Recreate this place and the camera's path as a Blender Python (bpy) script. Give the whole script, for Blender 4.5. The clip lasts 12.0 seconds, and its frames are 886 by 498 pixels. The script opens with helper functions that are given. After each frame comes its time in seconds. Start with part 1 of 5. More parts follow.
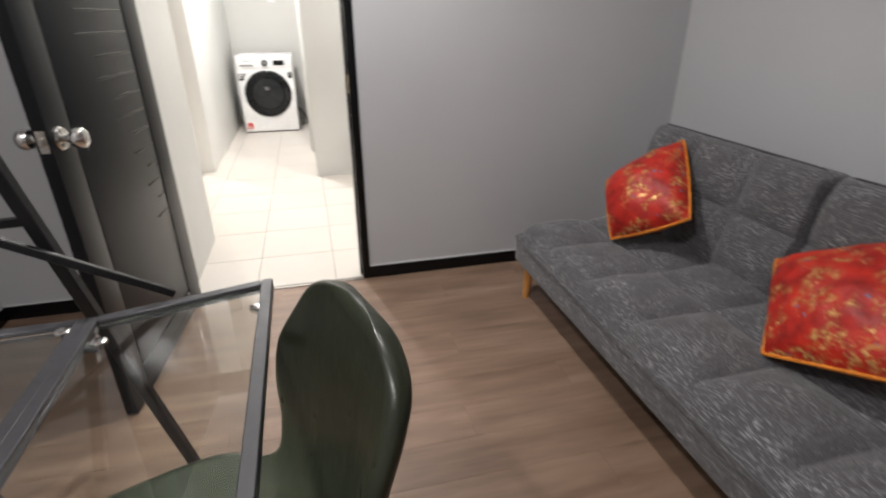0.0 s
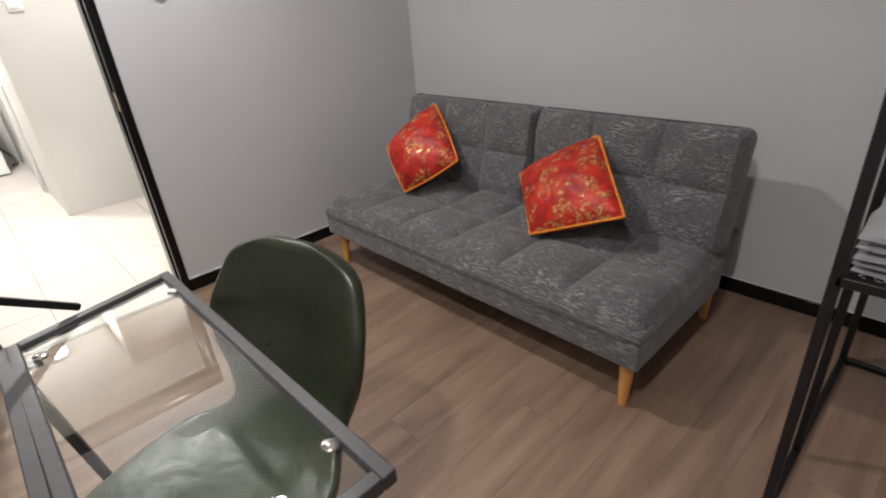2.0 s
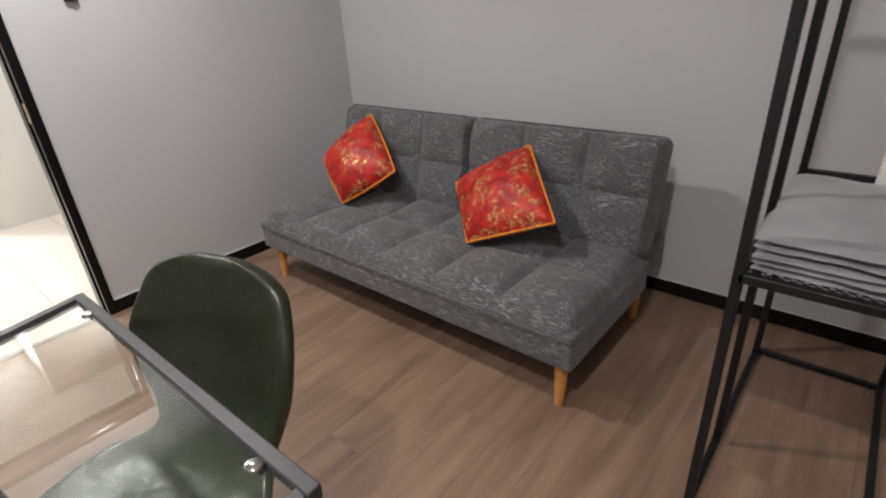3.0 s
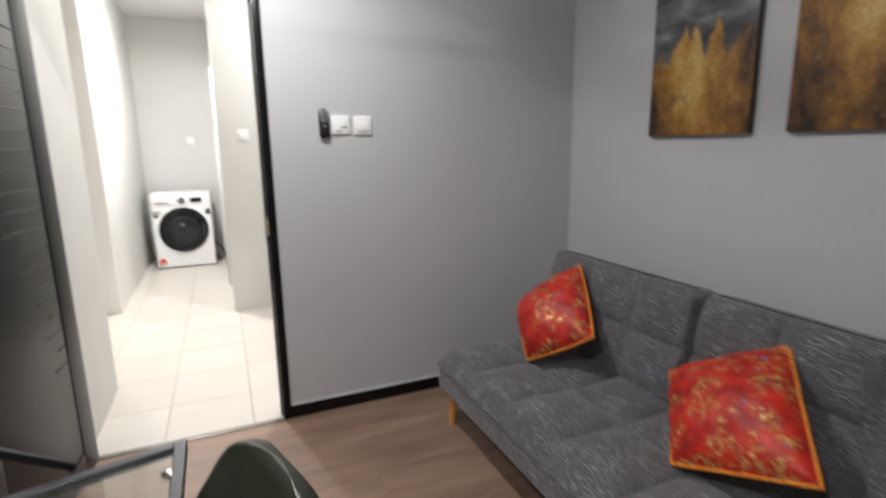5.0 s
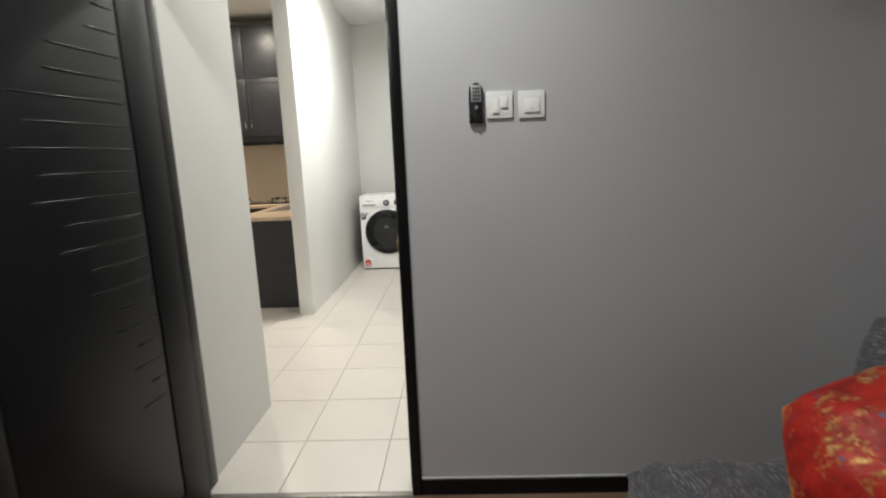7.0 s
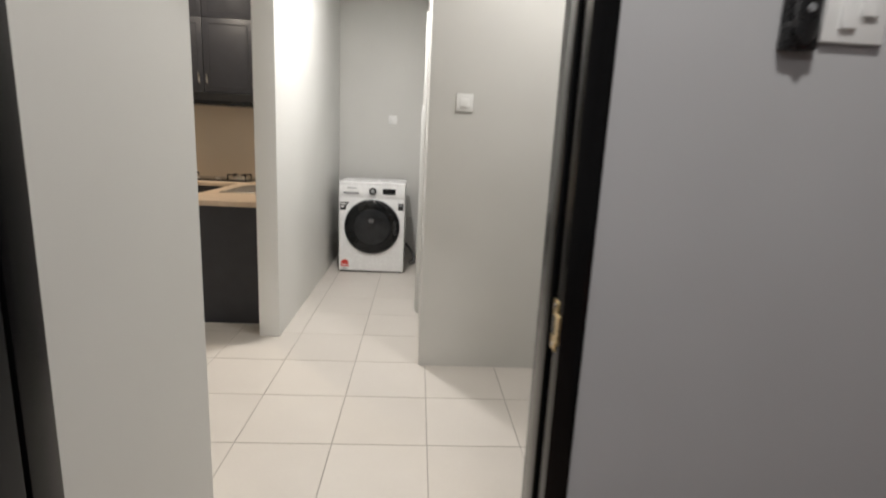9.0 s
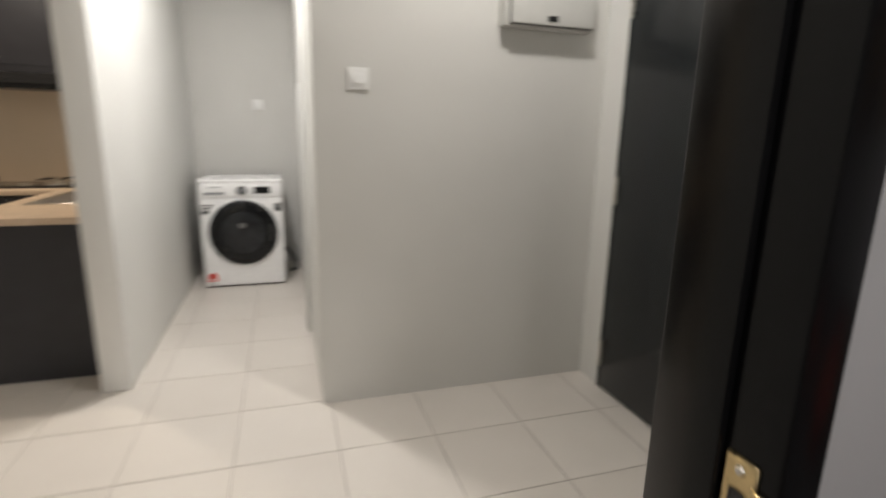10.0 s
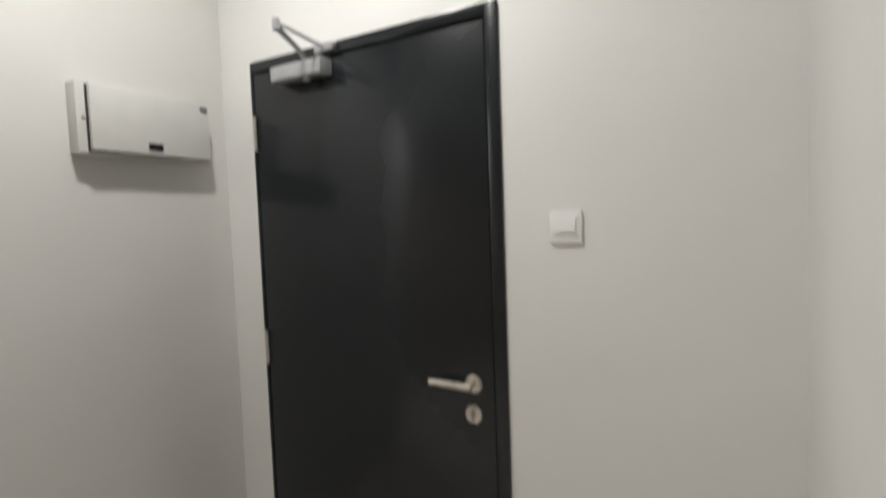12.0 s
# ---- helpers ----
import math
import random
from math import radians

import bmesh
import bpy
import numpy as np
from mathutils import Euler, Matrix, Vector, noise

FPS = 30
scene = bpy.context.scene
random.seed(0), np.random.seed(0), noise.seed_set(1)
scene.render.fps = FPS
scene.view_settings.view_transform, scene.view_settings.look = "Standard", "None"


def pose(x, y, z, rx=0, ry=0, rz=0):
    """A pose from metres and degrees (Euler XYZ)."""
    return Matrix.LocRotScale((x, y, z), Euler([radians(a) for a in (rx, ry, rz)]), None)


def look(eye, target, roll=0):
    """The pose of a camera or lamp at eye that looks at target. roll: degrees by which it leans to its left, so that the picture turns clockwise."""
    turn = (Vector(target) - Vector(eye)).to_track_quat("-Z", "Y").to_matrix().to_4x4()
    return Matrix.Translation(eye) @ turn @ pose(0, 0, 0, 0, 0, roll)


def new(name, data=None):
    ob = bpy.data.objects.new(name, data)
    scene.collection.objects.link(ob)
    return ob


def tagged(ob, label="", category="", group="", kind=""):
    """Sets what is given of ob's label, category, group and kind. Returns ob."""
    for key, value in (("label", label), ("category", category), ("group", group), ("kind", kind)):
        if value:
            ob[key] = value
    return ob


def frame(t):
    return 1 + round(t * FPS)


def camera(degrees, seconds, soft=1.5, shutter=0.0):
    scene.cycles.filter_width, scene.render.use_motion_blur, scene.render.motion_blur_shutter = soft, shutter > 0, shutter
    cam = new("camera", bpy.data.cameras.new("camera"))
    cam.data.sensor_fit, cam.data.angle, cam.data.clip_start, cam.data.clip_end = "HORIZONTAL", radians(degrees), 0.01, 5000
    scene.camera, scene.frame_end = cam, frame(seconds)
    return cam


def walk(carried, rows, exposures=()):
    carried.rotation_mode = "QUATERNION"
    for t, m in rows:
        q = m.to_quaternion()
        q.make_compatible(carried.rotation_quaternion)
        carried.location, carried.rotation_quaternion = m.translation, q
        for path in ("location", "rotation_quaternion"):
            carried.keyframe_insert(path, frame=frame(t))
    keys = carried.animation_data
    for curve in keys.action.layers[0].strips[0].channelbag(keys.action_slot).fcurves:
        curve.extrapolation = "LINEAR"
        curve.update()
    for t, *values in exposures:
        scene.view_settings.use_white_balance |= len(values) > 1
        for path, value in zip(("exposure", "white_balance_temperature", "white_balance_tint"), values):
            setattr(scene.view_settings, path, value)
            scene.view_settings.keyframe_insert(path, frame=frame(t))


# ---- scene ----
cam = camera(82.3, 12.0, soft=2.0, shutter=0.5)
PATH = [
    (0, (-1.902, -2.418, 1.262), (-1.452, -0.657, 0.429), -0.1),
    (0.5, (-1.971, -2.499, 1.246), (-1.288, -0.835, 0.372), -1.2),
    (1, (-2.111, -2.529, 1.253), (-1.231, -0.991, 0.327), -2.6),
    (1.5, (-2.241, -2.586, 1.274), (-1.093, -1.256, 0.317), -4.9),
    (2, (-2.264, -2.659, 1.293), (-1.066, -1.325, 0.406), -4.7),
    (2.5, (-2.256, -2.699, 1.284), (-0.949, -1.467, 0.405), -4.1),
    (2.7, (-2.263, -2.704, 1.291), (-0.907, -1.532, 0.404), -3.7),
    (4.3, (-1.978, -2.574, 1.309), (-0.82, -1.044, 0.747), 0.5),
    (4.5, (-1.948, -2.569, 1.317), (-0.887, -0.958, 0.788), 0.3),
    (5, (-1.903, -2.489, 1.341), (-1.127, -0.688, 0.948), -0.8),
    (5.5, (-1.796, -2.311, 1.377), (-1.3, -0.383, 1.186), -1.3),
    (6, (-1.641, -2.139, 1.362), (-1.427, -0.158, 1.192), -0.6),
    (6.5, (-1.503, -2.0, 1.354), (-1.432, -0.012, 1.143), -0.6),
    (7, (-1.499, -1.768, 1.296), (-1.574, 0.197, 0.932), -2.3),
    (7.2, (-1.524, -1.612, 1.294), (-1.576, 0.353, 0.926), -2.5),
    (8.8, (-1.895, -0.785, 1.269), (-1.834, 1.184, 0.921), 2.8),
    (9, (-1.943, -0.717, 1.25), (-1.832, 1.238, 0.843), 2.8),
    (9.5, (-2.007, -0.488, 1.258), (-1.863, 1.451, 0.791), 1.8),
    (10, (-2.022, -0.222, 1.243), (-1.439, 1.64, 0.802), 1.2),
    (10.5, (-2.012, 0.006, 1.25), (-0.788, 1.533, 0.839), 1.5),
    (11, (-1.949, 0.166, 1.22), (-0.548, 1.472, 0.644), -1.2),
    (11.2, (-1.96, 0.207, 1.222), (-0.472, 1.392, 0.604), -1.5),
    (11.5, (-1.966, 0.237, 1.306), (-0.301, 1.232, 0.821), -1.5),
    (12, (-1.908, 0.26, 1.468), (-0.162, 1.229, 1.354), -2.1),
]
# seconds, stops, kelvin, tint
EXPOSURES = [(0, 0.20, 6490, 10), (1.0, 0.28, 6530, 10), (2.7, 0.42, 6560, 10), (4.5, 0.30, 6380, 10), (5.5, -0.18, 6390, 8), (6.5, -0.38, 6480, 6),
             (7.2, -0.46, 6500, 5), (8.8, -0.70, 6530, 9), (9.5, -0.78, 6620, 10), (10.0, -0.78, 6650, 10), (10.5, -0.78, 6650, 9), (12.0, -0.90, 6440, 9)]
walk(cam, [(t, look(eye, to, lean)) for t, eye, to, lean in PATH], EXPOSURES)

# ---- light and exposure ----
world = bpy.data.worlds.new("night")
scene.world = world
world.use_nodes = True
world.node_tree.nodes["Background"].inputs["Color"].default_value = (0.6, 0.65, 0.75, 1)
world.node_tree.nodes["Background"].inputs["Strength"].default_value = 0.02

# name, place, watts, colour, diameter of the opening
LAMPS = [
    # room: placed from its reflection in the table glass; its height is assumed
    ("room", (-1.785, -0.68, 2.50), 24, (1.0, 0.975, 0.95), 0.14, 178),
    # unseen lamp, added to even out the room and throw the fan's shadow
    ("unseen_rear", (-2.90, -2.55, 2.85), 34, (1.0, 0.975, 0.96), 0.13, 178),
    ("corridor", (-2.36, 2.70, 2.89), 60, (1.0, 0.97, 0.95), 0.16, 168),
    ("foyer", (-1.27, 1.25, 2.89), 35, (1.0, 0.965, 0.93), 0.16, 170),
    ("kitchen", (-3.75, 3.3, 2.89), 46, (1.0, 0.88, 0.74), 0.15, 170),
]
for _, place, watts, tone, size, spread in LAMPS:
    light = bpy.data.lights.new("downlight_beam", "AREA")
    light.shape, light.size, light.energy, light.color = "DISK", size, watts, tone
    light.spread = radians(spread)
    new("downlight_beam", light).location = (place[0], place[1], place[2] - 0.022)


# ---- materials ----
def nodes_of(name):
    m = bpy.data.materials.new(name)
    m.use_nodes = True
    return m, m.node_tree, m.node_tree.nodes["Principled BSDF"]


def ramp(nt, fac, stops):
    r = nt.nodes.new("ShaderNodeValToRGB")
    while len(r.color_ramp.elements) < len(stops):
        r.color_ramp.elements.new(0.5)
    for e, (p, c) in zip(r.color_ramp.elements, stops):
        e.position, e.color = p, (*c, 1)
    nt.links.new(fac, r.inputs["Fac"])
    return r.outputs["Color"]


def noise_tex(nt, scale, detail=3.0, stretch=(1, 1, 1), coords="Object", rough=0.5, shift=None):
    tc = nt.nodes.new("ShaderNodeTexCoord")
    mp = nt.nodes.new("ShaderNodeMapping")
    mp.inputs["Scale"].default_value = stretch
    nt.links.new(tc.outputs[coords], mp.inputs["Vector"])
    if shift is not None:
        nt.links.new(shift, mp.inputs["Location"])
    n = nt.nodes.new("ShaderNodeTexNoise")
    n.inputs["Scale"].default_value = scale
    n.inputs["Detail"].default_value = detail
    n.inputs["Roughness"].default_value = rough
    nt.links.new(mp.outputs["Vector"], n.inputs["Vector"])
    return n.outputs["Fac"]


def mix(nt, fac, a, b, mode="MIX"):
    m = nt.nodes.new("ShaderNodeMix")
    m.data_type, m.blend_type = "RGBA", mode
    for sock, val in ((0, fac), (6, a), (7, b)):
        if isinstance(val, (int, float)):
            m.inputs[sock].default_value = val
        elif isinstance(val, tuple):
            m.inputs[sock].default_value = (*val, 1)
        else:
            nt.links.new(val, m.inputs[sock])
    return m.outputs[2]


def bump(nt, b, height, strength, dist=0.002):
    n = nt.nodes.new("ShaderNodeBump")
    n.inputs["Strength"].default_value, n.inputs["Distance"].default_value = strength, dist
    nt.links.new(height, n.inputs["Height"])
    nt.links.new(n.outputs["Normal"], b.inputs["Normal"])


def surface(name, col, rough=0.5, metal=0.0, vary=0.12, scale=6.0, grain=0.0, grain_scale=300.0, rough_vary=0.08):
    """A plain painted, plastic or metal surface with soft blotches, fine grain and uneven gloss."""
    m, nt, b = nodes_of(name)
    lo, hi = tuple(c * (1 - vary) for c in col), tuple(min(1, c * (1 + vary)) for c in col)
    nt.links.new(ramp(nt, noise_tex(nt, scale, 5), [(0.3, lo), (0.7, hi)]), b.inputs["Base Color"])
    r = ramp(nt, noise_tex(nt, scale * 4, 4), [(0.3, (max(0.02, rough - rough_vary),) * 3), (0.7, (min(1, rough + rough_vary),) * 3)])
    nt.links.new(r, b.inputs["Roughness"])
    b.inputs["Metallic"].default_value = metal
    if grain:
        bump(nt, b, noise_tex(nt, grain_scale, 2), grain)
    return m


WALL_GREY = surface("grey_wall_paint", (0.485, 0.487, 0.50), 0.6, vary=0.035, scale=1.6, grain=0.07, grain_scale=160)
WALL_HALL = surface("pale_grey_wall_paint", (0.62, 0.615, 0.59), 0.55, vary=0.03, scale=1.6, grain=0.07, grain_scale=160)
WALL_WHITE = surface("white_wall_paint", (0.74, 0.742, 0.725), 0.5, vary=0.025, scale=1.6, grain=0.07, grain_scale=160)
CEILING = surface("white_ceiling_paint", (0.82, 0.82, 0.81), 0.8, vary=0.02, scale=2, grain=0.15)
CREAM = surface("cream_paint", (0.66, 0.58, 0.48), 0.6, vary=0.04, scale=2, grain=0.2)
LACQUER = surface("black_lacquer", (0.0055, 0.0055, 0.006), 0.22, vary=0.1, scale=9, rough_vary=0.004)
LEAF_BLACK = surface("charcoal_door_paint", (0.0062, 0.0070, 0.0086), 0.34, vary=0.06, scale=2, rough_vary=0.004)
STEEL_BLACK = surface("charcoal_sheet_steel", (0.0095, 0.012, 0.0145), 0.2, vary=0.05, scale=2, rough_vary=0.01)
POWDER = surface("black_powder_coat", (0.011, 0.011, 0.012), 0.42, vary=0.2, scale=20, grain=0.08, grain_scale=900)
TABLE_GREY = surface("dark_grey_powder_coat", (0.040, 0.039, 0.043), 0.45, vary=0.1, scale=20, grain=0.06, grain_scale=900)
WHITE_PLASTIC = surface("white_plastic", (0.80, 0.80, 0.79), 0.35, vary=0.02, scale=20)
IVORY_STEEL = surface("cream_enamelled_steel", (0.58, 0.58, 0.555), 0.45, vary=0.03, scale=12, grain=0.1)
ENAMEL = surface("white_enamel", (0.83, 0.83, 0.83), 0.25, vary=0.015, scale=10)
BLACK_PLASTIC = surface("black_plastic", (0.012, 0.012, 0.013), 0.3, vary=0.2, scale=30)
GREY_PLASTIC = surface("grey_plastic", (0.28, 0.29, 0.30), 0.4, vary=0.08, scale=30)
DARK_GLASS = surface("dark_glass", (0.008, 0.0085, 0.009), 0.08, vary=0.2, scale=12, rough_vary=0.02)
SMOKED = surface("smoked_glass", (0.020, 0.021, 0.023), 0.10, vary=0.3, scale=14, rough_vary=0.04)
BADGE = surface("faded_print", (0.13, 0.13, 0.13), 0.3, vary=0.3, scale=60)
CHROME = surface("chrome", (0.72, 0.71, 0.69), 0.12, metal=1.0, vary=0.05, scale=30, rough_vary=0.05)
SATIN = surface("satin_steel", (0.60, 0.57, 0.52), 0.3, metal=1.0, vary=0.08, scale=40, rough_vary=0.08)
BRASS = surface("worn_brass", (0.62, 0.48, 0.26), 0.32, metal=1.0, vary=0.2, scale=40)
ALU = surface("painted_silver", (0.45, 0.46, 0.48), 0.35, metal=0.6, vary=0.05, scale=30)
GROUT = surface("grey_grout", (0.30, 0.275, 0.25), 0.9, vary=0.15, scale=12)
CABINET = surface("dark_blue_grey_cabinet", (0.026, 0.027, 0.033), 0.4, vary=0.12, scale=10)
SILL = surface("pale_worktop", (0.62, 0.48, 0.35), 0.35, vary=0.08, scale=14)
STRIP = surface("grey_threshold_metal", (0.22, 0.20, 0.18), 0.4, metal=0.5, vary=0.12, scale=25)
SEALANT = surface("pale_sealant", (0.62, 0.62, 0.62), 0.6, vary=0.08, scale=30)
RED_INK = surface("red_ink", (0.62, 0.05, 0.035), 0.5, vary=0.05, scale=60)
RED_CORD = surface("gold_cord", (0.72, 0.23, 0.015), 0.45, vary=0.25, scale=90, grain=0.8, grain_scale=260)
OAK = surface("oiled_beech", (0.56, 0.26, 0.075), 0.4, vary=0.18, scale=14, grain=0.2, grain_scale=120)
STITCH = surface("dark_thread", (0.035, 0.035, 0.038), 0.9, vary=0.2, scale=90)


for mat, gloss in ((LEAF_BLACK, 0.22), (LACQUER, 0.24), (STEEL_BLACK, 0.4), (POWDER, 0.3), (DARK_GLASS, 0.3), (SMOKED, 0.3)):
    mat.node_tree.nodes["Principled BSDF"].inputs["Specular IOR Level"].default_value = gloss


def glass_material():
    m, nt, b = nodes_of("clear_glass")
    b.inputs["Base Color"].default_value = (0.86, 0.90, 0.88, 1)
    b.inputs["Transmission Weight"].default_value = 1.0
    b.inputs["IOR"].default_value = 1.5
    b.inputs["Roughness"].default_value = 0.0
    return m


def plank_material():
    m, nt, b = nodes_of("brown_vinyl_plank")
    info = nt.nodes.new("ShaderNodeObjectInfo")
    comb = nt.nodes.new("ShaderNodeCombineXYZ")
    mul = nt.nodes.new("ShaderNodeMath")
    mul.operation, mul.inputs[1].default_value = "MULTIPLY", 37.0
    nt.links.new(info.outputs["Random"], mul.inputs[0])
    for i in range(3):
        nt.links.new(mul.outputs[0], comb.inputs[i])
    shift = comb.outputs[0]
    streak = noise_tex(nt, 1.0, 5, (2.4, 17, 17), rough=0.5, shift=shift)
    fine = noise_tex(nt, 1.0, 4, (9, 190, 190), shift=shift)
    blotch = noise_tex(nt, 2.2, 3, (1, 2.5, 1), shift=shift)
    c = ramp(nt, streak, [(0.28, (0.170, 0.104, 0.069)), (0.5, (0.250, 0.160, 0.109)), (0.72, (0.325, 0.220, 0.154))])
    c = mix(nt, 0.2, c, ramp(nt, fine, [(0.3, (0.13, 0.080, 0.053)), (0.7, (0.29, 0.198, 0.142))]))
    c = mix(nt, 0.4, c, ramp(nt, blotch, [(0.3, (0.65, 0.62, 0.6)), (0.7, (1.0, 1.0, 1.0))]), "MULTIPLY")
    tone = ramp(nt, info.outputs["Random"], [(0.0, (0.94, 0.94, 0.94)), (1.0, (1.0, 1.0, 1.0))])
    nt.links.new(mix(nt, 1.0, c, tone, "MULTIPLY"), b.inputs["Base Color"])
    nt.links.new(ramp(nt, blotch, [(0.3, (0.42,) * 3), (0.7, (0.55,) * 3)]), b.inputs["Roughness"])
    bump(nt, b, fine, 0.25, 0.001)
    return m


def tile_material():
    m, nt, b = nodes_of("ivory_porcelain_tile")
    info = nt.nodes.new("ShaderNodeObjectInfo")
    cloud = noise_tex(nt, 3.5, 5, coords="Object")
    speck = noise_tex(nt, 90, 3)
    c = ramp(nt, cloud, [(0.2, (0.56, 0.525, 0.478)), (0.8, (0.61, 0.575, 0.53))])
    c = mix(nt, 0.2, c, ramp(nt, speck, [(0.2, (0.53, 0.495, 0.45)), (0.8, (0.64, 0.60, 0.555))]))
    c = mix(nt, 1.0, c, ramp(nt, info.outputs["Random"], [(0.0, (0.96, 0.955, 0.95)), (1.0, (1, 1, 1))]), "MULTIPLY")
    nt.links.new(c, b.inputs["Base Color"])
    nt.links.new(ramp(nt, cloud, [(0.2, (0.27,) * 3), (0.8, (0.33,) * 3)]), b.inputs["Roughness"])
    return m


def tweed_material():
    """Charcoal cloth with short pale slubs, most of them along the weft."""
    m, nt, b = nodes_of("charcoal_slub_cloth")
    base = ramp(nt, noise_tex(nt, 520, 2), [(0.3, (0.060, 0.059, 0.064)), (0.7, (0.128, 0.125, 0.132))])
    cross = ramp(nt, noise_tex(nt, 1.0, 2, (70, 240, 70)), [(0.40, (0.62, 0.62, 0.63)), (0.62, (1, 1, 1))])
    base = mix(nt, 0.8, base, cross, "MULTIPLY")
    along = ramp(nt, noise_tex(nt, 1.0, 1, (330, 30, 330)), [(0.55, (0, 0, 0)), (0.64, (1, 1, 1))])
    across = ramp(nt, noise_tex(nt, 1.0, 1, (38, 300, 38)), [(0.62, (0, 0, 0)), (0.72, (0.3, 0.3, 0.3))])
    patch = ramp(nt, noise_tex(nt, 13, 3), [(0.38, (0, 0, 0)), (0.60, (1, 1, 1))])
    slub = mix(nt, 1.0, along, across, "LIGHTEN")
    slub = mix(nt, 1.0, slub, mix(nt, 0.25, patch, (1.0, 1.0, 1.0)), "MULTIPLY")
    c = mix(nt, mix(nt, 1.0, slub, (0.72, 0.72, 0.72), "MULTIPLY"), base, (0.33, 0.325, 0.34))
    nt.links.new(c, b.inputs["Base Color"])
    b.inputs["Roughness"].default_value = 0.95
    b.inputs["Sheen Weight"].default_value = 0.2
    bump(nt, b, mix(nt, 0.5, slub, cross), 0.4, 0.002)
    return m


def brocade_material():
    """Vermilion satin woven with sprays of gold blossom and a few blue petals."""
    m, nt, b = nodes_of("red_gold_brocade")
    # dark reds paint the shade of the folds into the colour, as mottling
    red = ramp(nt, noise_tex(nt, 15, 5, rough=0.6), [(0.30, (0.20, 0.005, 0.003)), (0.50, (0.44, 0.012, 0.005)), (0.72, (0.64, 0.030, 0.008))])
    petals = ramp(nt, noise_tex(nt, 46, 4, rough=0.75), [(0.50, (0, 0, 0)), (0.56, (1, 1, 1))])
    area = ramp(nt, noise_tex(nt, 11, 3), [(0.47, (0, 0, 0)), (0.58, (1, 1, 1))])
    gold = mix(nt, 1.0, petals, area, "MULTIPLY")
    c = mix(nt, gold, red, ramp(nt, noise_tex(nt, 90, 3), [(0.35, (0.30, 0.085, 0.016)), (0.65, (0.78, 0.47, 0.17))]))
    stem = ramp(nt, noise_tex(nt, 30, 2, stretch=(1, 1, 1.6)), [(0.485, (0, 0, 0)), (0.50, (0.75, 0.75, 0.75)), (0.515, (0, 0, 0))])
    c = mix(nt, mix(nt, 1.0, stem, area, "MULTIPLY"), c, (0.60, 0.26, 0.05))
    blue = ramp(nt, noise_tex(nt, 27, 2, stretch=(1, 1, 1.3)), [(0.68, (0, 0, 0)), (0.71, (1, 1, 1))])
    c = mix(nt, blue, c, (0.12, 0.13, 0.24))
    nt.links.new(c, b.inputs["Base Color"])
    nt.links.new(ramp(nt, gold, [(0.0, (0.52,) * 3), (1.0, (0.40,) * 3)]), b.inputs["Roughness"])
    nt.links.new(ramp(nt, gold, [(0.0, (0.0,) * 3), (1.0, (0.45,) * 3)]), b.inputs["Metallic"])
    wrinkle = noise_tex(nt, 13, 4, stretch=(1, 1.6, 0.7))
    bump(nt, b, mix(nt, 0.25, ramp(nt, wrinkle, [(0.2, (0, 0, 0)), (0.8, (1, 1, 1))]), gold), 0.55, 0.012)
    return m


def leather_material():
    """Dark green leatherette, creased in soft irregular folds and scuffed a little."""
    m, nt, b = nodes_of("dark_green_leatherette")
    c = ramp(nt, noise_tex(nt, 7, 5), [(0.3, (0.017, 0.021, 0.012)), (0.7, (0.028, 0.032, 0.019))])
    nt.links.new(c, b.inputs["Base Color"])
    nt.links.new(ramp(nt, noise_tex(nt, 26, 5), [(0.3, (0.27,) * 3), (0.7, (0.37,) * 3)]), b.inputs["Roughness"])
    b.inputs["Specular IOR Level"].default_value = 0.42
    fold = ramp(nt, noise_tex(nt, 11, 3, stretch=(1.2, 0.8, 0.35)), [(0.25, (0, 0, 0)), (0.75, (1, 1, 1))])
    pore = ramp(nt, noise_tex(nt, 240, 2), [(0.3, (0, 0, 0)), (0.7, (1, 1, 1))])
    bump(nt, b, mix(nt, 0.06, fold, pore), 0.6, 0.006)
    return m


def cloth_material(name, col, scale=7):
    m, nt, b = nodes_of(name)
    lo, hi = tuple(c * 0.8 for c in col), tuple(min(1, c * 1.12) for c in col)
    nt.links.new(ramp(nt, noise_tex(nt, scale, 5), [(0.3, lo), (0.7, hi)]), b.inputs["Base Color"])
    b.inputs["Roughness"].default_value = 0.95
    b.inputs["Sheen Weight"].default_value = 0.3
    bump(nt, b, noise_tex(nt, 420, 2), 0.6, 0.002)
    return m


